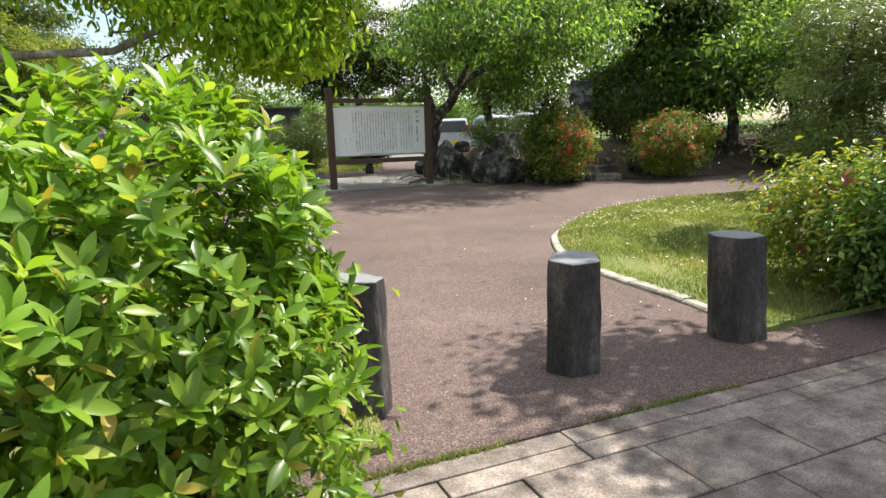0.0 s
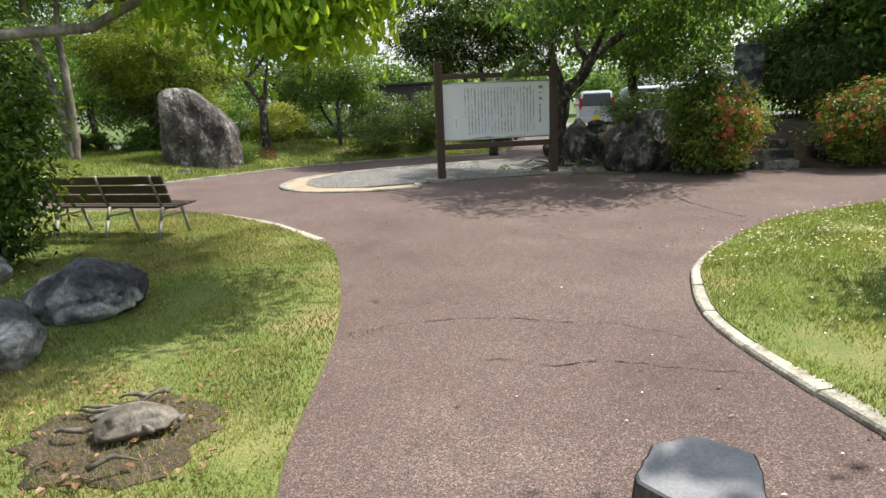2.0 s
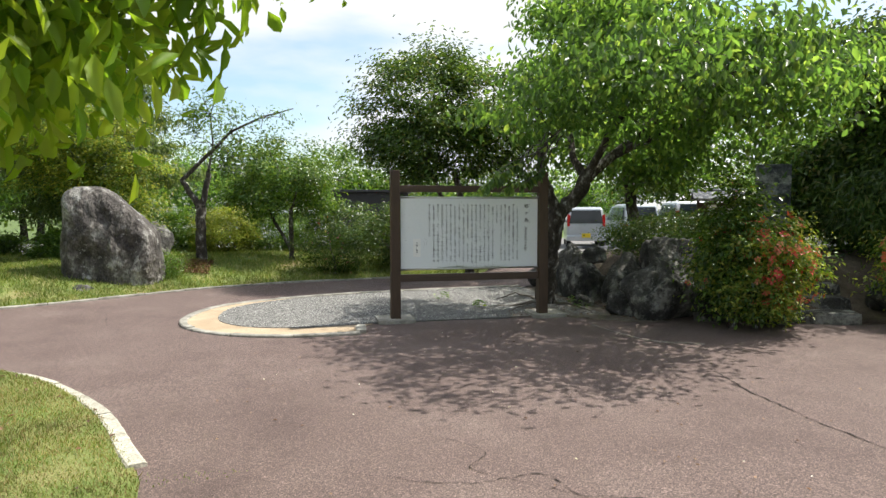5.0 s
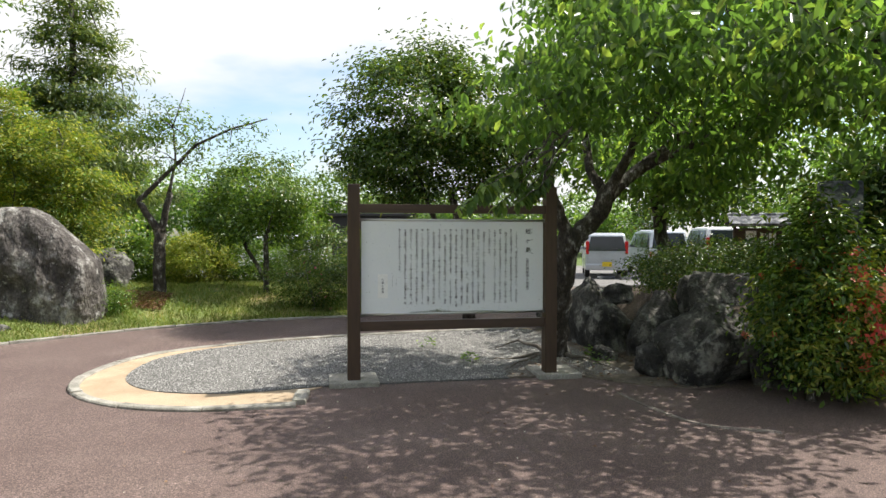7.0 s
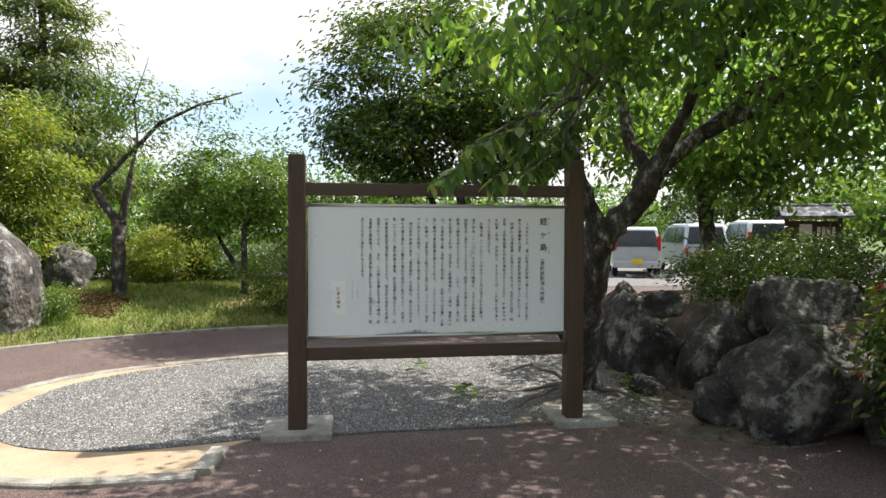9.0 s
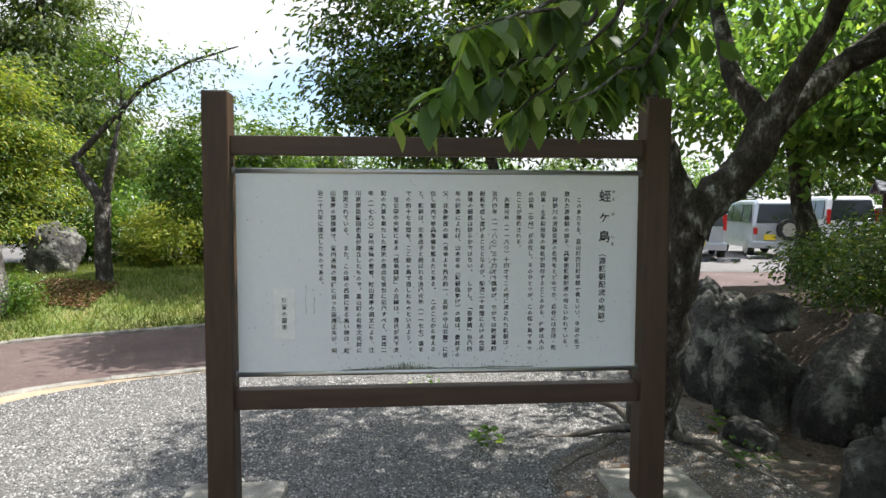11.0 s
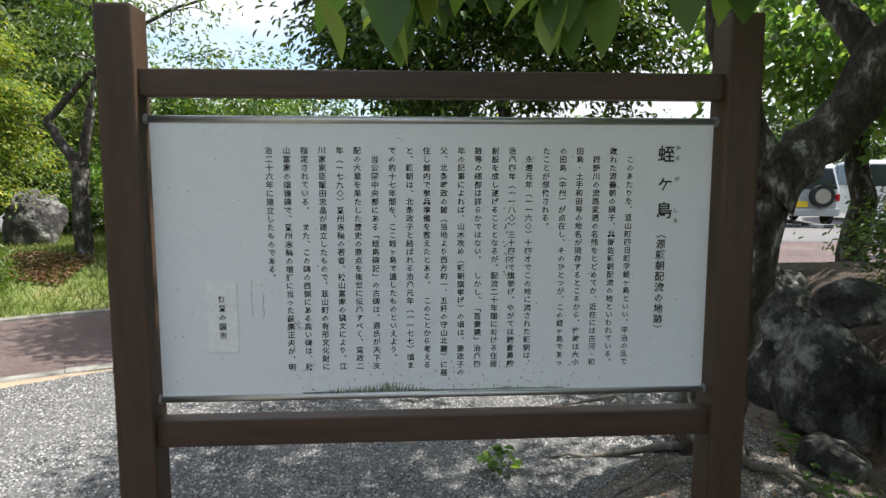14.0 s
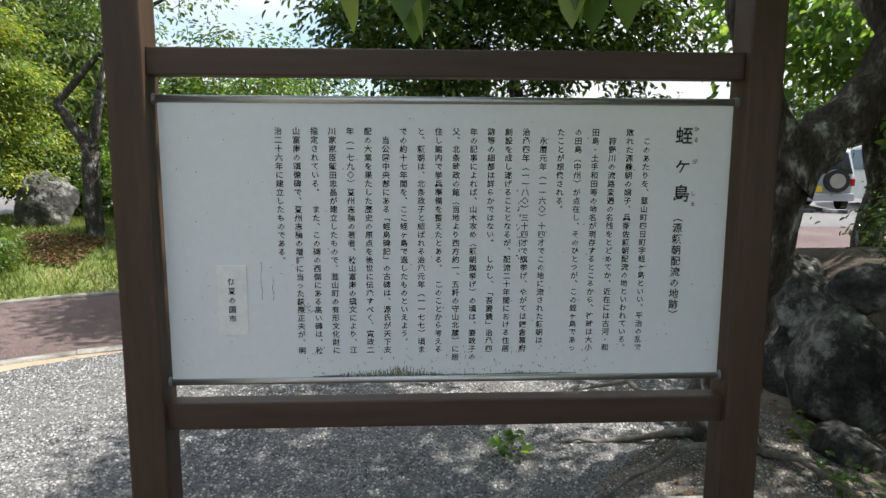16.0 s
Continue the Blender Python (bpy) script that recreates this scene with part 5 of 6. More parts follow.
# ---- grass ----
grass("grass", LAWN_L, h_left, 170000, 0.012, 0.034, 81, (-4, 1.45, 2.4, 12), "short green and straw-coloured grass blades")
grass("grass", LAWN_R, h_right, 140000, 0.014, 0.038, 82, (3.3, 9, 2.7, 7.9), "short green grass blades with clover")
grass("grass", LAWN_F, h_far, 110000, 0.04, 0.1, 83, (-6, 7, 15, 24), "longer green grass on the bank", width=0.009)
grass("dry_grass", LAWN_L, h_left, 26000, 0.01, 0.035, 84, (-1.2, 1.4, 7.6, 11.4), "dry straw-coloured grass near the kerb", L_STRAW)
grass("dry_grass", LAWN_L, h_left, 9000, 0.01, 0.03, 85, (-0.6, 1.1, 3.6, 5.5), "dry grass round the bare patch", L_STRAW)
grass("edge_weeds", [(-3, 2.2), (8, 2.2), (8, 2.5), (-3, 2.5)], lambda x, y: 0.0, 1500, 0.006, 0.02, 86, (0.6, 2.6, 2.24, 2.275), "weeds in the joint between asphalt and paving", patchy=0.05)
grass("edge_weeds", spline([(1.3, 8.3), (1.9, 8.38), (1.9, 8.46), (1.3, 8.5)], 0.2, True), lambda x, y: 0.0, 300, 0.006, 0.025, 87, (1.2, 2, 8.2, 8.6), "grass tuft at the end of the kerb", patchy=0.9)
grass("edge_weeds", spline([(1.25, 5.4), (1.6, 5.56), (1.6, 5.64), (1.25, 5.6)], 0.2, True), lambda x, y: 0.0, 300, 0.006, 0.022, 88, (1.2, 1.7, 5.3, 5.7), "grass growing out along a crack", patchy=0.9)

# ---- trees and shrubs round about ----
plant("pine_tree", "low spreading pine tree at the lawn corner", "tree", (10.3, 7.3, 0.1), [([(10.3, 7.3, 0.0), (10.2, 7.3, 0.9), (10.45, 7.3, 1.9), (10.4, 7.2, 2.8)], 0.1, 0.05)],
      [((10.2, 7.3, 0.95), (1.1, 0.9, 0.45)), ((10.6, 7.2, 1.75), (1.4, 1.2, 0.4)), ((10.4, 7.2, 2.6), (1.2, 1.0, 0.45)), ((11.4, 6.6, 2.2), (1.2, 1.0, 0.5))],
      330, 80, (0.14, 0.02), L_CONIFER, 0.2, 101, limbs=18, limb_r=0.025, shape="flat", up=0.8, droop=-0.2)
# Stands out of view, placed to cast the dapples on the entrance paving.
plant("shade_tree", "tall leafy tree shading the entrance paving", "tree", (7.4, 1.6, 0.0), [([(7.4, 1.6, -0.05), (7.3, 1.7, 1.8), (6.9, 1.9, 3.4)], 0.17, 0.1)],
      [((5.6, 2.3, 4.0), (1.4, 0.8, 0.5)), ((5.4, 1.4, 3.9), (1.6, 0.9, 0.5)), ((6.0, 1.8, 4.3), (1.4, 0.8, 0.4)), ((7.7, 1.6, 4.6), (1.8, 1.3, 0.9)), ((7.4, 5.2, 3.4), (0.7, 0.6, 0.5)), ((4.9, 3.3, 4.05), (0.7, 0.45, 0.3))], 500, 60, (0.13, 0.07), L_CHERRY, 0.22, 102, limbs=20, limb_r=0.04)
plant("dark_tree", "dense dark evergreen tree behind the azaleas", "tree", (13.2, 15.3, 0.6), [([(13.2, 15.3, 0.4), (13.2, 15.3, 2.0), (13.1, 15.3, 3.5)], 0.22, 0.14)],
      [((13.2, 15.2, 2.0), (1.9, 1.6, 1.2)), ((14.4, 15.0, 2.4), (1.7, 1.6, 1.1)), ((12.6, 14.4, 1.6), (1.0, 0.8, 0.9)), ((12.9, 14.6, 4.3), (2.3, 2.2, 0.5)), ((15.0, 14.6, 4.4), (2.2, 2.2, 0.5)), ((12.2, 13.0, 4.1), (1.5, 1.2, 0.4))], 720, 62, (0.14, 0.065), L_DARK, 0.3, 103, limbs=22, limb_r=0.05)
plant("cycad", "dark cycad with drooping fronds beside the steps", "plant", (12.2, 13.7, 0.7), [([(12.2, 13.7, 0.5), (12.2, 13.7, 1.4)], 0.16, 0.14)],
      [((12.2, 13.7, 1.65), (1.2, 1.0, 0.7)), ((12.5, 13.4, 1.1), (0.8, 0.7, 0.5))], 170, 50, (0.22, 0.02), L_DARK, 0.3, 104, limbs=14, limb_r=0.02, droop=0.5, shape="flat")
SIDE = [((9.9, 18.6), 5.6, 2.2, L_CHERRY), ((14.0, 12.8), 4.6, 2.4, L_CHERRY), ((16.5, 10.2), 5.6, 2.8, L_SHRUB), ((18.5, 14.5), 5.6, 3.0, L_DARK), ((15.5, 17.5), 5.4, 2.8, L_CHERRY), ((17.5, 5.5), 5.4, 2.7, L_SHRUB), ((20.5, 9.0), 6.5, 3.2, L_DARK),
        ((20, 20), 6.5, 3.0, L_CHERRY)]
for i, ((x, y), h, r, m) in enumerate(SIDE):
    plant("park_tree", "leafy park tree in the shade beyond the mound", "tree", (x, y, 0.0),
          [([(x, y, -0.05), (x + 0.1, y, h * 0.22), (x - 0.1, y + 0.1, h * 0.5)], 0.19, 0.11)],
          [((x, y, h * 0.68), (r, r, h * 0.3)), ((x - r * 0.45, y - r * 0.3, h * 0.56), (r * 0.7, r * 0.7, h * 0.17)), ((x + r * 0.3, y - r * 0.5, h * 0.55), (r * 0.7, r * 0.6, h * 0.2))],
          210, 40, (0.17, 0.08), m, 0.34, 110 + i, limbs=16, limb_r=0.05, group="park trees east of the path")
for i, (x, y, r) in enumerate(((12.8, 13.2, 1.0), (15.0, 11.6, 1.1), (14.2, 14.8, 1.2), (17.0, 12.4, 1.3), (12.6, 9.4, 0.5), (16.0, 7.6, 1.0), (22.5, 9.5, 1.8), (22.8, 13.0, 1.9), (22.3, 16.5, 1.8), (21.6, 5.5, 1.8), (20.0, 2.6, 1.7), (19.5, 17.5, 1.5))):
    shrub("low_bush", "shaded low bush under the park trees", (x, y, 0.1), (r, r * 0.8, 0.6), 130, 44, (0.09, 0.04), L_DARK if i % 2 else L_SHRUB, 130 + i, group="shaded bushes under the trees")
LEFT = [((-8.8, 18.0), 6.0, 2.6, L_SHRUB), ((-11, 12.5), 6.0, 2.8, L_CHERRY), ((-7.0, 9.4), 5.0, 2.0, L_SHRUB), ((-11.5, 22), 6.5, 3.0, L_DARK), ((-4.6, 27.4), 4.6, 2.2, L_CHERRY), ((-14, 6), 6.5, 3.0, L_DARK)]
for i, ((x, y), h, r, m) in enumerate(LEFT):
    plant("park_tree", "leafy park tree beyond the grass", "tree", (x, y, 0.0),
          [([(x, y, -0.05), (x + 0.1, y, h * 0.22), (x - 0.1, y + 0.1, h * 0.5)], 0.17, 0.1)],
          [((x, y, h * 0.72), (r, r, h * 0.26)), ((x + r * 0.5, y - r * 0.2, h * 0.55), (r * 0.7, r * 0.7, h * 0.17))],
          270, 44, (0.16, 0.075), m, 0.33, 140 + i, limbs=16, limb_r=0.05, group="park trees west of the path")
plant("layered_conifer", "dark layered conifer behind the memorial boulder", "tree", (-3.4, 22.8, 0.2), [([(-3.4, 22.8, 0.1), (-3.4, 22.8, 1.8), (-3.3, 22.8, 3.4)], 0.13, 0.07)],
      [((-3.2, 22.7, 1.75), (1.7, 1.3, 0.5)), ((-3.5, 22.8, 2.7), (1.8, 1.4, 0.5)), ((-3.2, 22.8, 3.6), (1.4, 1.2, 0.6))], 330, 50, (0.14, 0.03), L_CONIFER, 0.26, 151, limbs=18, shape="flat", up=0.7)
for i, (x, y, r, h, m) in enumerate(((-2.2, 23.4, 0.9, 1.0, L_DARK), (-0.9, 23.6, 1.0, 0.8, L_SHRUB), (3.4, 23.2, 1.2, 0.9, L_DARK), (5.6, 22.6, 1.2, 1.0, L_DARK), (-5.6, 23.2, 0.8, 0.4, L_SHRUB), (-6.4, 19.2, 1.0, 1.1, L_SHRUB), (-7.6, 20.6, 1.1, 0.9, L_DARK), (-3.3, 21.2, 0.6, 0.5, L_SHRUB),
                                     (6.9, 21.2, 0.9, 0.7, L_DARK))):
    shrub("low_bush", "leafy bush along the back of the grass bank", (x, y, 0.2), (r, r * 0.75, h), 170, 46, (0.085, 0.035), m, 160 + i, group="bushes behind the grass bank")
# Those at negative y are unseen, added behind the start for shade and reflections.
FAR = [(-34, 38), (-27, 44), (-20, 41), (-13, 45), (-7, 48), (-1, 52), (5, 55), (11, 56), (28, 46), (34, 40), (40, 50), (-40, 28), (-30, 22), (-24, 30), (-26, 12), (-22, 2), (30, 30), (27, 18), (26, 6), (22, -4), (-18, -6), (18, 60), (25, 58), (-50, 32), (-46, 42), (-36, 31), (-30, 35), (-17, 38), (-10, 39), (-44, 20), (-55, 24)]
for i, (x, y) in enumerate(FAR):
    rg = rng_of(200 + i)
    h, r = rg.uniform(5.0, 7.5), rg.uniform(3.0, 4.4)
    plant("distant_tree", "distant broadleaf tree beyond the park", "tree", (x, y, -0.1), [([(x, y, -0.1), (x, y, h * 0.3), (x + 0.2, y, h * 0.55)], 0.2, 0.1)],
          [((x, y, h * 0.6), (r, r, h * 0.36)), ((x + r * 0.6, y, h * 0.42), (r * 0.7, r * 0.7, h * 0.28)), ((x - r * 0.6, y, h * 0.4), (r * 0.7, r * 0.7, h * 0.26))],
          170, 32, (0.34, 0.17), [L_SHRUB, L_CHERRY, L_DARK][i % 3], 0.5, 200 + i, limbs=9, limb_r=0.07, group="distant trees", shape="flat", limb_seg=5)

# ---- stele ----
st = box(0.6, 0.2, 1.75, (0, 0, 0.85), 0.05)
for v in st.verts:
    v.co += Vector((0.03 * noise.noise(v.co * 3), 0.02 * noise.noise(v.co * 3 + Vector((4, 0, 0))), 0))
stele = thing("stone_stele", pose(11.0, 15.2, 0.7, 0, 0, -30), "tall grey-green stone stele in the shade", "monument")
part("slab", st, M_ROCKB, stele)
part("plinth", box(1.1, 0.55, 0.3, (0, 0, 0.02), 0.04), M_ROCK, stele)

# ---- roofed notice stand ----
def roofed_stand():
    t = thing("roofed_notice_stand", pose(15.0, 22.5, 0.1, 0, 0, -26) @ Matrix.Diagonal((0.8, 0.8, 0.97, 1)), "small dark timber notice stand with tiled roof", "notice stand")
    for x in (-0.72, 0.72):
        part("post", box(0.1, 0.1, 2.0, (x, 0, 1.0), 0.01), M_SLAT, t)
    part("board", box(1.36, 0.06, 0.75, (0, 0.02, 1.38), 0.006), M_WOODH, t)
    part("sill", box(1.6, 0.2, 0.08, (0, 0, 0.97), 0.01), M_SLAT, t)
    part("notice", box(0.34, 0.01, 0.6, (-0.2, -0.02, 1.38), 0.002), M_PLATE, t, "faded paper notice")
    for i in range(4):
        part("notice", box(0.085, 0.012, 0.5, (0.15 + i * 0.13, -0.02, 1.36), 0.002), M_PLATE, t, "pale upright wooden slip")
    for s in (-1, 1):
        part("roof", box(1.9, 0.6, 0.07, (0, s * 0.26, 1.98), 0.012, Matrix.Rotation(radians(-s * 26), 4, "X")), M_ROCKB, t, "weathered grey shingled roof")
    part("ridge", rod((-0.97, 0, 2.13), (0.97, 0, 2.13), 0.06), M_ROCKB, t)


roofed_stand()

# ---- vehicles ----
M_SILVER = plain("silver_car_paint", (0.5, 0.53, 0.57), 0.32, 0.35, 0.6)
M_WHITE = plain("white_car_paint", (0.8, 0.8, 0.8), 0.3, 0.0, 0.6)
M_GLASS = plain("dark_car_glass", (0.02, 0.025, 0.03), 0.06)
M_TYRE = plain("black_rubber", (0.02, 0.02, 0.02), 0.85)
M_TAIL = plain("red_lamp_lens", (0.5, 0.02, 0.02), 0.2)
M_YPLATE = plain("yellow_number_plate", (0.75, 0.55, 0.03), 0.5)
M_BLACK = plain("black_plastic", (0.03, 0.03, 0.03), 0.6)


def car(name, label, m, w, L, h, paint, spare=False):
    """A small boxy car whose rear faces -y: body from a side profile, tapered cabin, glass, lamps, wheels."""
    t = thing(name, m, label, "car", "parked cars")
    belt = h * 0.57
    prof = [(-L / 2 + 0.02, 0.3), (-L / 2, 0.5), (-L / 2 + 0.02, belt), (-L / 2 + 0.14, h - 0.1), (-L / 2 + 0.3, h - 0.01), (0.0, h), (L * 0.16, h - 0.06), (L * 0.33, belt + 0.06),
            (L / 2 - 0.06, belt - 0.1), (L / 2, 0.5), (L / 2 - 0.02, 0.27)]
    bm = bmesh.new()
    rings = []
    for s in (-1, -0.86, 0.86, 1):
        ring = []
        for y, z in prof:
            k = 1.0 if z <= belt + 0.07 else 1 - 0.17 * (z - belt) / (h - belt)
            inset = 0.97 if abs(s) == 1 else 1.0
            ring.append(bm.verts.new((s * w / 2 * k, y * inset, 0.28 + (z - 0.28) * (inset if abs(s) == 1 else 1))))
        rings.append(ring)
    for a, b in zip(rings, rings[1:]):
        for i in range(len(prof)):
            j = (i + 1) % len(prof)
            bm.faces.new((a[i], a[j], b[j], b[i]))
    bm.faces.new(rings[0])
    bm.faces.new(rings[-1][::-1])
    body = part("body", bm, paint, t)

    def pane(nm, pts, mat, parent=body):
        bm2 = bmesh.new()
        f = bm2.faces.new([bm2.verts.new(p) for p in pts])
        ex = bmesh.ops.extrude_face_region(bm2, geom=[f])
        n = (Vector(pts[1]) - Vector(pts[0])).cross(Vector(pts[2]) - Vector(pts[0])).normalized()
        for e in ex["geom"]:
            if isinstance(e, bmesh.types.BMVert):
                e.co += n * 0.012
        return part(nm, bm2, mat, parent)

    zt = h - 0.14
    k1 = w / 2 * (1 - 0.17 * (zt - belt) / (h - belt)) - 0.1
    k0 = w / 2 - 0.09
    yb, yt = -L / 2 + 0.02 - 0.008, -L / 2 + 0.125
    pane("rear_window", [(-k0, yb, belt + 0.05), (k0, yb, belt + 0.05), (k1, yt, zt), (-k1, yt, zt)], M_GLASS)
    pane("windscreen", [(k0, L * 0.335, belt + 0.09), (-k0, L * 0.335, belt + 0.09), (-k1, L * 0.175, h - 0.1), (k1, L * 0.175, h - 0.1)], M_GLASS)
    for s in (-1, 1):
        for y0, y1 in ((-L * 0.4, -L * 0.2), (-L * 0.18, L * 0.06), (L * 0.08, L * 0.26)):
            xo, xi = s * (w / 2 * 0.985 + 0.004), s * (w / 2 * (1 - 0.17 * (zt - belt) / (h - belt)) * 0.995)
            top = y1 if y1 < L * 0.1 else L * 0.14
            q = [(xo, y0, belt + 0.07), (xo, y1, belt + 0.07), (xi, top, zt), (xi, y0 + (0.08 if y0 < -L * 0.3 else 0), zt)]
            pane("side_window", q if s > 0 else q[::-1], M_GLASS)
        part("tail_lamp", box(0.11, 0.1, 0.46 if not spare else 0.2, (s * (w / 2 - 0.075), -L / 2 + (0.06 if not spare else 0.02), belt + (0.16 if not spare else -0.18)), 0.03), M_TAIL, body, "red tail lamp")
        part("mirror", box(0.14, 0.08, 0.13, (s * (w / 2 + 0.07), L * 0.24, belt + 0.12), 0.03), paint, body)
        part("headlamp", box(0.24, 0.08, 0.14, (s * (w / 2 - 0.2), L / 2 - 0.04, 0.66), 0.03), M_PLATE, body)
    part("bumper", box(w * 0.99, 0.16, 0.22, (0, -L / 2 + 0.03, 0.4), 0.05), paint, body)
    part("bumper", box(w * 0.97, 0.14, 0.22, (0, L / 2 - 0.04, 0.4), 0.05), paint, body)
    part("number_plate", box(0.33, 0.02, 0.165, (0 if not spare else -0.28, -L / 2 - 0.055, 0.5 if not spare else 0.62), 0.004), M_YPLATE, body, "yellow number plate")
    part("wiper", rod((0.0, yb - 0.02, belt + 0.06), (0.38, yb + 0.01, belt + 0.14), 0.012), M_BLACK, body)
    if spare:
        sp = part("spare_wheel", rod((0.22, -L / 2 - 0.16, 0.84), (0.22, -L / 2 + 0.0, 0.84), 0.31, None, 28), M_TYRE, t, "rear-mounted spare wheel")
        part("rim", rod((0.22, -L / 2 - 0.17, 0.84), (0.22, -L / 2 - 0.15, 0.84), 0.2, None, 24), M_ALU, sp)
    for sx in (-1, 1):
        for y in (-L * 0.33, L * 0.34):
            tw = bmesh.new()
            rod((sx * (w / 2 - 0.17), y, 0.28), (sx * (w / 2 - 0.005), y, 0.28), 0.285, tw, 28)
            bmesh.ops.bevel(tw, geom=[e for e in tw.edges if abs(e.verts[0].co.x - e.verts[1].co.x) < 1e-4], offset=0.03, segments=2, affect="EDGES")
            wh = part("wheel", tw, M_TYRE, t)
            part("rim", rod((sx * (w / 2 - 0.02), y, 0.28), (sx * (w / 2 + 0.005), y, 0.28), 0.18, None, 20), M_ALU, wh)
    return t


car("small_car", "silver-white small hatchback parked with its rear to the park", pose(13.55, 29.2, 0.1, 0, 0, -21), 1.475, 3.4, 1.6, M_SILVER)
car("off_roader", "silver small off-roader with a spare wheel", pose(16.0, 29.9, 0.1, 0, 0, -11), 1.475, 3.4, 1.72, M_SILVER, True)
car("small_car", "white small van parked in the car park", pose(18.6, 30.2, 0.1, 0, 0, -14), 1.475, 3.4, 1.85, M_WHITE)
car("small_car", "white car parked behind the shrubs", pose(1.3, 34.0, 0.1, 0, 0, 75), 1.6, 4.0, 1.5, M_WHITE)
car("small_car", "white small car in the far car park", pose(22.5, 34.5, 0.1, 0, 0, -10), 1.5, 3.6, 1.6, M_WHITE)
for x, y in ((13.2, 27.3), (15.3, 27.9)):
    s = thing("wheel_stop", pose(x, y, 0.1, 0, 0, -18), "dark concrete wheel stop in the car park", "wheel stop")
    part("block", box(0.6, 0.14, 0.1, (-0.4, 0, 0.05), 0.02), M_ROCKB, s)
    part("block", box(0.6, 0.14, 0.1, (0.4, 0, 0.05), 0.02), M_ROCKB, s)

# ---- buildings beyond the car park ----
M_WALL = surf("pale_wall_plaster", [(0.3, (0.62, 0.61, 0.58)), (0.7, (0.76, 0.75, 0.72))], scale=0.6, fine=20, fine_amount=0.08, rough=0.9, bump=0.1)
M_TILE = surf("grey_roof_tiles", [(0.3, (0.16, 0.165, 0.17)), (0.7, (0.28, 0.285, 0.29))], scale=3, fine=12, fine_amount=0.3, rough=0.7, bump=0.5, bump_scale=6, depth=0.05)
M_SHED = plain("black_stained_boards", (0.025, 0.024, 0.024), 0.7)


def house(name, label, at, w, d, h, roof, turn, storeys=1, wall=None):
    t = thing(name, pose(*at, 0, 0, turn), label, "house")
    part("wall", box(w, d, h, (0, 0, h / 2), 0.02), wall or M_WALL, t)
    bm = bmesh.new()
    o = 0.5
    v = [bm.verts.new(p) for p in ((-w / 2 - o, -d / 2 - o, h - 0.1), (w / 2 + o, -d / 2 - o, h - 0.1), (w / 2 + o, d / 2 + o, h - 0.1), (-w / 2 - o, d / 2 + o, h - 0.1), (-w / 2 - o * 0.6, 0, h + roof), (w / 2 + o * 0.6, 0, h + roof))]
    for f in ((0, 1, 5, 4), (2, 3, 4, 5), (0, 4, 3), (1, 2, 5), (3, 2, 1, 0)):
        bm.faces.new([v[i] for i in f])
    rf = part("roof", bm, M_TILE, t, "grey tiled gable roof")
    n = int((d / 2 + o) / 0.45)
    for i in range(n):
        k = (i + 0.5) / n
        part("tile_course", rod((-w / 2 - o * (1 - 0.4 * k), -(d / 2 + o) * (1 - k) - 0.02, h - 0.1 + (roof + 0.1) * k + 0.02), (w / 2 + o * (1 - 0.4 * k), -(d / 2 + o) * (1 - k) - 0.02, h - 0.1 + (roof + 0.1) * k + 0.02), 0.06, None, 6), M_TILE, rf)
    for s in range(storeys):
        for i in range(max(2, int(w / 2.6))):
            x = -w / 2 + (i + 0.5) * w / max(2, int(w / 2.6))
            win = part("window", box(1.3, 0.08, 1.1, (x, -d / 2 - 0.02, 1.6 + s * 2.7), 0.02), M_IRON, t)
            part("pane", box(0.56, 0.03, 0.95, (x - 0.3, -d / 2 - 0.06, 1.6 + s * 2.7), 0.005), M_GLASS, win)
            part("pane", box(0.56, 0.03, 0.95, (x + 0.3, -d / 2 - 0.06, 1.6 + s * 2.7), 0.005), M_GLASS, win)


house("house", "pale single-storey house with grey tiled roof", (30.5, 63, 0), 7, 6, 2.4, 1.4, -20, 1)
house("house", "low pale building with long grey roof", (14, 72, 0), 18, 8, 3.2, 1.2, -5, 1)
house("house", "pale house beyond the road", (-4, 66, 0), 9, 7, 4.2, 1.6, 6, 2)
shed = thing("shed", pose(5.2, 32, 0, 0, 0, -8), "black boarded shed behind the trees", "shed")
part("wall", box(3.0, 2.4, 2.3, (0, 0, 1.15), 0.02), M_SHED, shed)
part("roof", box(3.3, 2.7, 0.1, (0, 0, 2.36), 0.02), M_BLACK, shed)

# ---- orange barriers by the road ----
M_ORANGE = plain("orange_plastic", (0.8, 0.16, 0.03), 0.5)
for i, (x, y) in enumerate(((-9.4, 25.4), (-8.1, 25.8), (-7.0, 26.2))):
    t = thing("road_barrier", pose(x, y, 0.0, 0, 0, 20), "orange and white folding road barrier", "barrier", "road barriers")
    for s in (-1, 1):
        part("leg", rod((-0.35, s * 0.2, 0), (-0.35, 0, 0.8), 0.02), M_ORANGE, t)
        part("leg", rod((0.35, s * 0.2, 0), (0.35, 0, 0.8), 0.02), M_ORANGE, t)
    part("board", box(0.9, 0.03, 0.2, (0, -0.06, 0.7), 0.01), M_ORANGE, t)
    part("board", box(0.9, 0.03, 0.12, (0, -0.13, 0.42), 0.01), M_PLATE, t)

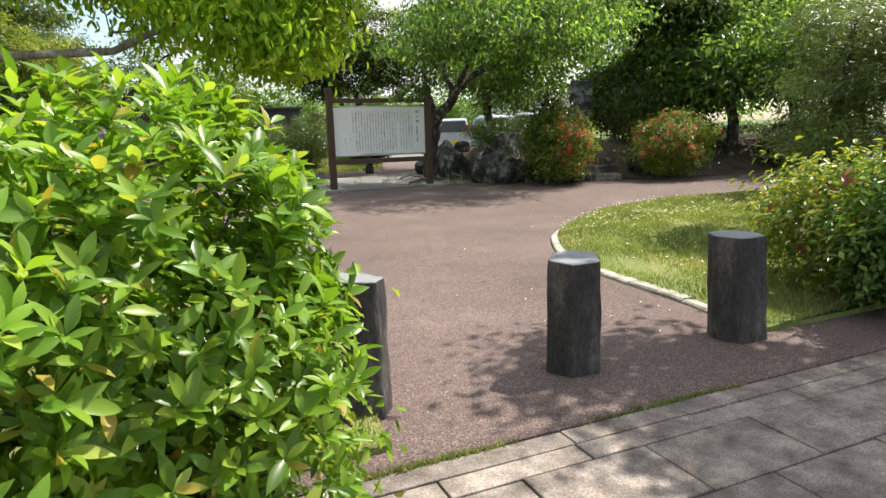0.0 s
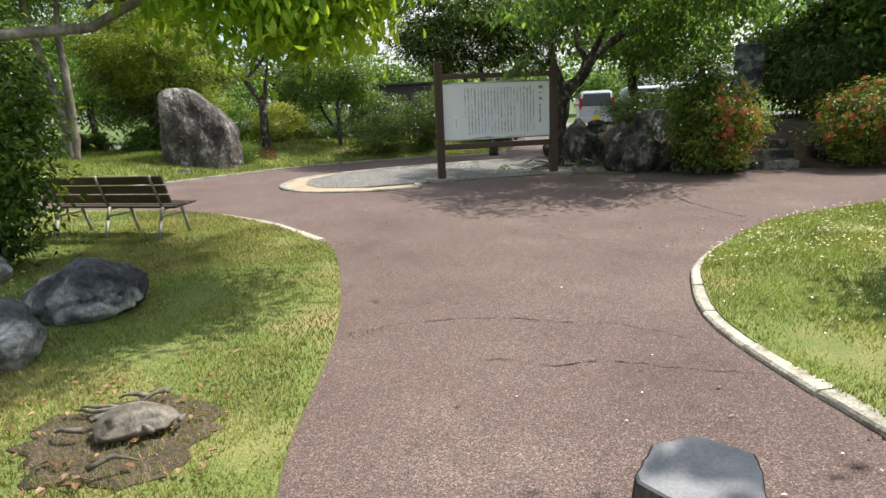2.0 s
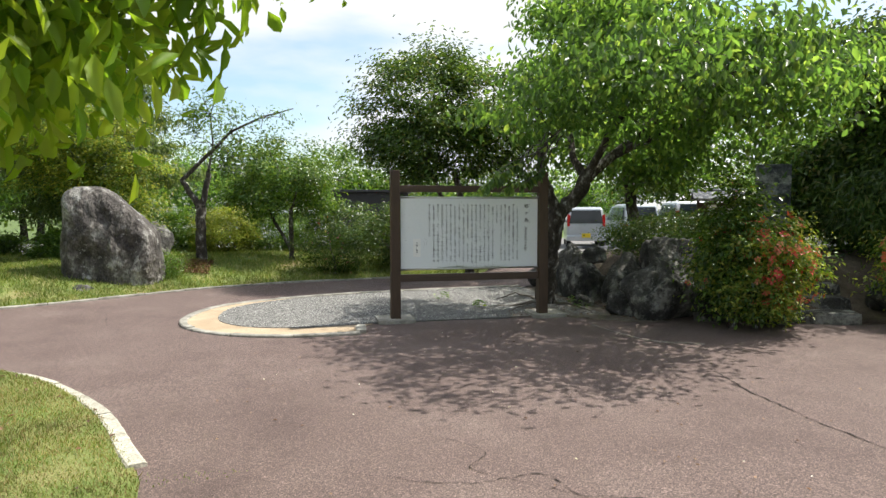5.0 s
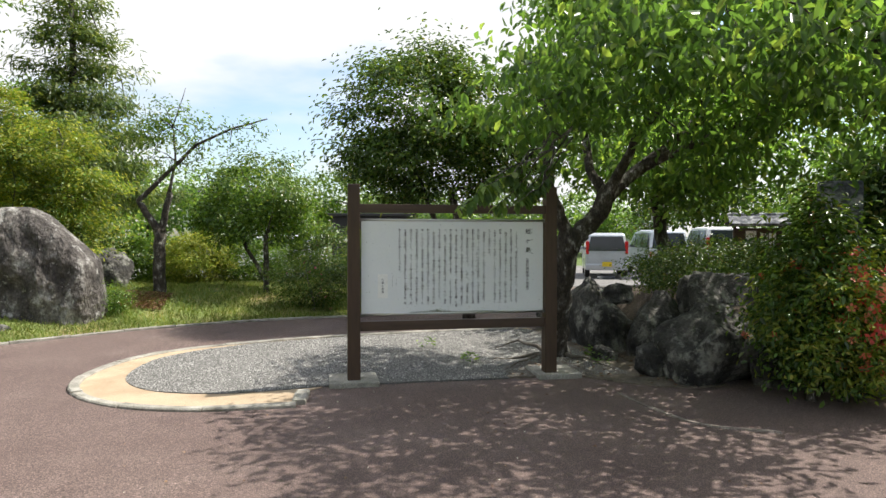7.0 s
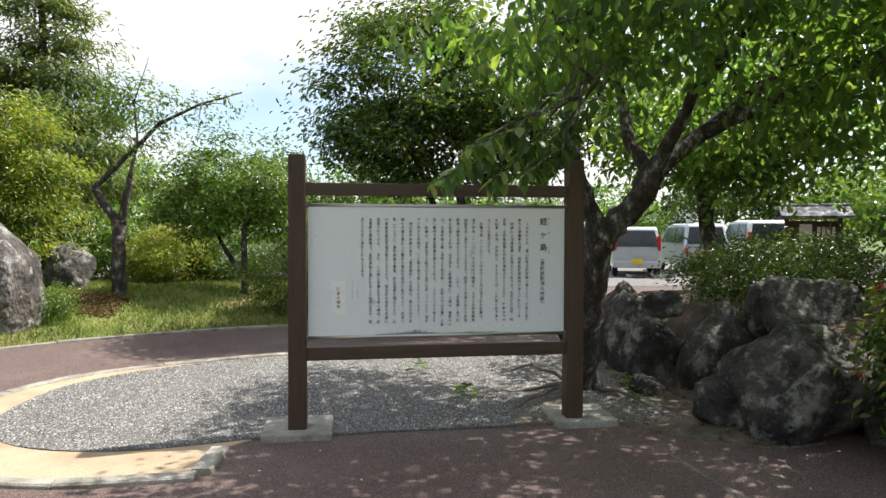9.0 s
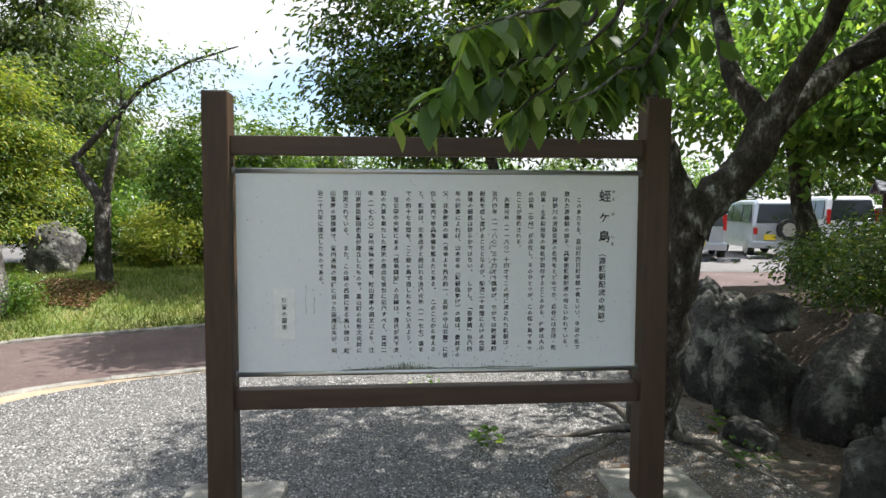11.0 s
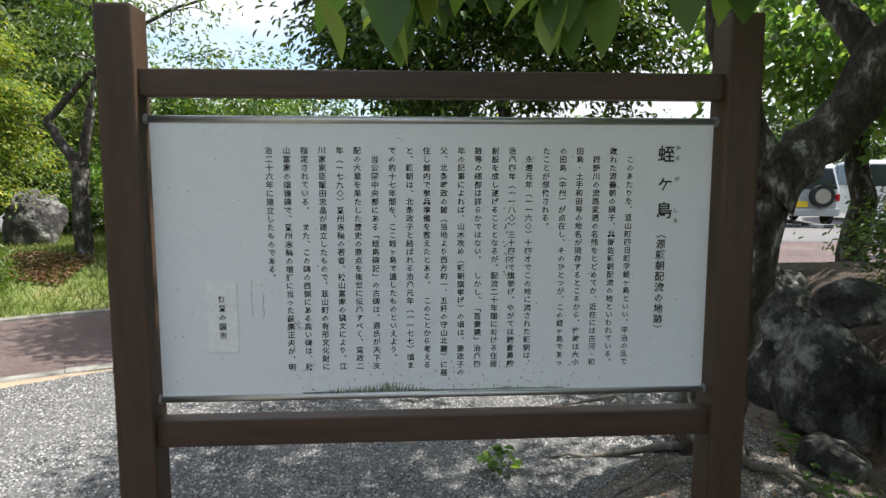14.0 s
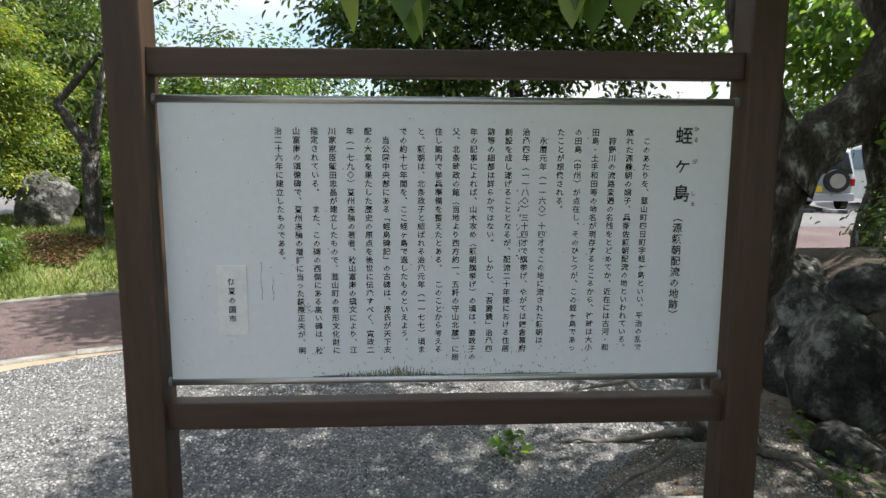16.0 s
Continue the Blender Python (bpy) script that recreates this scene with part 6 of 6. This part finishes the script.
# ---- stump and bare patch in the lawn ----
STP = []
for k in range(60):
    a = 2 * math.pi * k / 60
    r = 0.36 + 0.13 * noise.noise(Vector((math.cos(a) * 1.6, math.sin(a) * 1.6, 3))) + 0.09 * noise.noise(Vector((math.cos(a) * 5, math.sin(a) * 5, 7)))
    STP.append((0.34 + 1.15 * r * math.cos(a), 4.5 + r * math.sin(a)))
sheet("bare_patch", STP, lambda x, y: h_left(x, y) + 0.006, M_SOIL, 0.1, 0.02, "bare soil patch round an old stump", "soil")
rock("tree_stump", (0.4, 4.5, 0.05), (0.42, 0.3, 0.12), 301, M_BARKP, "low rotten tree stump with pale broken wood", "", 15, 0.8, 4, 0.1, "stump")
rgs = rng_of(302)
V, F = [], []
for i in range(11):
    a = rgs.uniform(0, 6.28)
    p = Vector((0.38 + 0.2 * math.cos(a), 4.5 + 0.15 * math.sin(a), 0.1))
    p += Vector((rgs.normal(), rgs.normal(), 0)) * 0.1
    q = p + Vector((math.cos(a * 2.7), math.sin(a * 2.7), 0)) * rgs.uniform(0.08, 0.26)
    q.z = 0.08
    v, f = tube_data(bend(p, q, 4, 0.08, rgs), [0.014, 0.012, 0.01, 0.007, 0.004], 5)
    F += [tuple(k + len(V) for k in g) for g in f]
    V += v
tagged(new("twigs", mesh_of("twigs", V, F, M_BARKP, True)), "dry twigs and roots scattered round the stump", "twigs", kind="stuff")

# ---- litter: fallen leaves, petals, clover ----
def scatter(name, label, mat, windows, size, seed, height, category, outline=None):
    rg = rng_of(seed)
    P = []
    for x0, x1, y0, y1, n in windows:
        P.append(np.stack([rg.uniform(x0, x1, n), rg.uniform(y0, y1, n), np.zeros(n)], 1))
    P = np.concatenate(P)
    if outline is not None:
        P = P[inside(outline, P[:, 0], P[:, 1])]
    P[:, 2] = [height(a, b) for a, b in P[:, :2]]
    me = leaf_mesh(name, P, mat, size, size * 0.6, rg, 2.5, 0.0, 0.3)
    return tagged(new(name, me), label, category, kind="stuff")


scatter("fallen_leaves", "dry brown leaves lying on the soil", L_DEAD, [(5.2, 7.0, 11.6, 16.5, 260)], 0.05, 311, lambda x, y: h_soil(x, y) + 0.012, "leaves", SOIL)
scatter("fallen_leaves", "brown fallen leaves on the lawn", L_DEAD, [(-3, 1.3, 3, 12, 260), (-0.2, 0.8, 4.0, 5.1, 60)], 0.045, 312, lambda x, y: h_left(x, y) + 0.03, "leaves", LAWN_L)
scatter("fallen_leaves", "heap of brown leaves on the grass bank", L_DEAD, [(-0.75, 0.25, 19.2, 20.3, 900)], 0.07, 313, lambda x, y: h_far(x, y) + 0.05, "leaves")
scatter("petals", "pale petals scattered on the asphalt", L_WHITE, [(1.6, 5.5, 3, 13, 34), (2.4, 4.0, 3.0, 5.0, 10)], 0.02, 314, lambda x, y: 0.012, "petals")
scatter("fallen_leaves", "small dry leaves on the asphalt", L_DEAD, [(1.5, 7, 2.6, 13, 150)], 0.03, 315, lambda x, y: 0.012, "leaves")
scatter("clover_flowers", "white clover flowers in the lawn", L_WHITE, [(4.2, 8.6, 6.0, 7.7, 600), (3.6, 6.5, 3, 7, 160)], 0.026, 316, lambda x, y: h_right(x, y) + 0.05, "flowers", LAWN_R)
scatter("weeds", "low green weeds under the cherry tree", L_SHRUB, [(4.85, 5.05, 14.1, 14.3, 34), (4.5, 4.75, 15.3, 15.6, 26), (6.35, 6.6, 13.7, 13.95, 30), (6.5, 6.62, 14.3, 14.45, 16)], 0.06, 317, lambda x, y: 0.1 + 0.05 * math.sin(57 * x + 31 * y), "weeds")

# ---- surface roots ----
for i, (a, b) in enumerate((((6.05, 14.2, 0.09), (5.3, 13.8, 0.02)), ((6.0, 14.35, 0.09), (5.25, 14.4, 0.015)), ((6.2, 14.2, 0.09), (6.5, 13.4, 0.02)), ((6.0, 14.5, 0.09), (5.5, 15.2, 0.015)))):
    v, f = tube_data(bend(a, b, 6, 0.02, rng_of(320 + i)), [0.028, 0.023, 0.018, 0.015, 0.012, 0.008, 0.004], 8, 0.2)
    tagged(new("root", mesh_of("root", v, f, M_BARKP, True)), "bare tree root on the soil", "root", "cherry tree roots")

# ---- cracks in the asphalt ----
M_CRACK = surf("crack_dirt", [(0.3, (0.02, 0.015, 0.012)), (0.7, (0.04, 0.03, 0.024))], scale=20, rough=1.0, bump=0)


def crack(pts, w, seed):
    rg = rng_of(seed)
    P = spline(pts, 0.035)
    n = len(P)
    off = np.cumsum(rg.normal(size=n)) * 0.006
    off -= np.linspace(0, off[-1], n)
    V, F = [], []
    for i, (x, y) in enumerate(P):
        ww = 0.5 * w * (0.1 + 1.3 * rg.random() ** 1.5) * (0.3 + math.sin(math.pi * (i + 0.5) / n))
        d = Vector((P[min(i + 1, n - 1)][0] - P[max(i - 1, 0)][0], P[min(i + 1, n - 1)][1] - P[max(i - 1, 0)][1])).normalized()
        ox, oy = -d.y, d.x
        jx = off[i] + rg.normal() * 0.006
        z = rough_flat(x, y) + 0.005
        V += [(x + ox * (jx - ww), y + oy * (jx - ww), z), (x + ox * (jx + ww), y + oy * (jx + ww), z)]
    F = [(2 * i, 2 * i + 2, 2 * i + 3, 2 * i + 1) for i in range(n - 1)]
    tagged(new("crack", mesh_of("crack", V, F, M_CRACK)), "thin dark crack in the asphalt", "crack", "cracks in the asphalt", "structure")


crack([(1.3, 5.52), (1.55, 5.62), (1.9, 5.65), (2.33, 5.6), (2.64, 5.41), (2.97, 5.26), (3.21, 5.0), (3.29, 4.84)], 0.008, 1)
crack([(1.95, 4.95), (2.2, 4.9), (2.39, 4.75), (2.66, 4.74), (2.87, 4.63), (3.07, 4.5), (3.38, 4.32)], 0.008, 2)
crack([(2.4, 8.35), (2.77, 8.15), (3.16, 7.97), (3.61, 7.99), (3.71, 7.69), (4.06, 7.53), (4.27, 7.19), (4.43, 6.85), (4.59, 6.67)], 0.008, 3)
crack([(6.2, 10.4), (6.0, 9.34), (5.96, 8.76), (5.93, 8.3), (5.94, 7.6)], 0.014, 4)
crack([(3.09, 8.82), (3.35, 8.44), (3.21, 8.19), (3.39, 7.98), (3.77, 7.67)], 0.005, 5)
crack([(0.2, 13.3), (-0.4, 14.0), (-0.7, 15.2)], 0.007, 7)

# ---- stone paving at the entrance ----
pav = thing("stone_paving", Matrix.Identity(4), "worn square stone paving slabs with dark joints", "paving", kind="structure")
sub = new("paving_bed", mesh_of("paving_bed", [(-12, -12, -0.05), (20, -12, -0.05), (20, 2.42, -0.05), (-12, 2.42, -0.05)], [(0, 1, 2, 3)], M_SOIL))
tagged(sub, "dark joint bed beneath the paving slabs", "ground", kind="structure")
rgp = rng_of(400)


def slab(w, d):
    bm = box(w, d, 0.06, (0, 0, 0), 0.006)
    me = bpy.data.meshes.new("slab")
    bm.to_mesh(me)
    bm.free()
    me.materials.append(M_SLAB)
    return me


STRIP, BORDER, FIELD = slab(0.895, 0.116), slab(0.592, 0.122), slab(0.552, 0.352)
for i in range(-8, 18):
    ob = part_me("slab", STRIP, pav)
    ob.matrix_basis = pose(0.2 + i * 0.9, 2.194, -0.034 + rgp.uniform(-0.002, 0.002), rgp.uniform(-0.3, 0.3), 0, rgp.uniform(-0.2, 0.2))
    ob = part_me("slab", BORDER, pav)
    ob.matrix_basis = pose(0.64 + i * 0.6, 2.068, -0.036 + rgp.uniform(-0.003, 0.003), rgp.uniform(-0.3, 0.3), rgp.uniform(-0.3, 0.3), rgp.uniform(-0.3, 0.3))
for j in range(11):
    for i in range(-8, 18):
        ob = part_me("slab", FIELD, pav)
        ob.matrix_basis = pose(0.28 * (j % 2) - 0.18 + i * 0.56, 1.824 - j * 0.36, -0.036 + rgp.uniform(-0.004, 0.004), rgp.uniform(-0.4, 0.4), rgp.uniform(-0.4, 0.4), rgp.uniform(-0.4, 0.4))
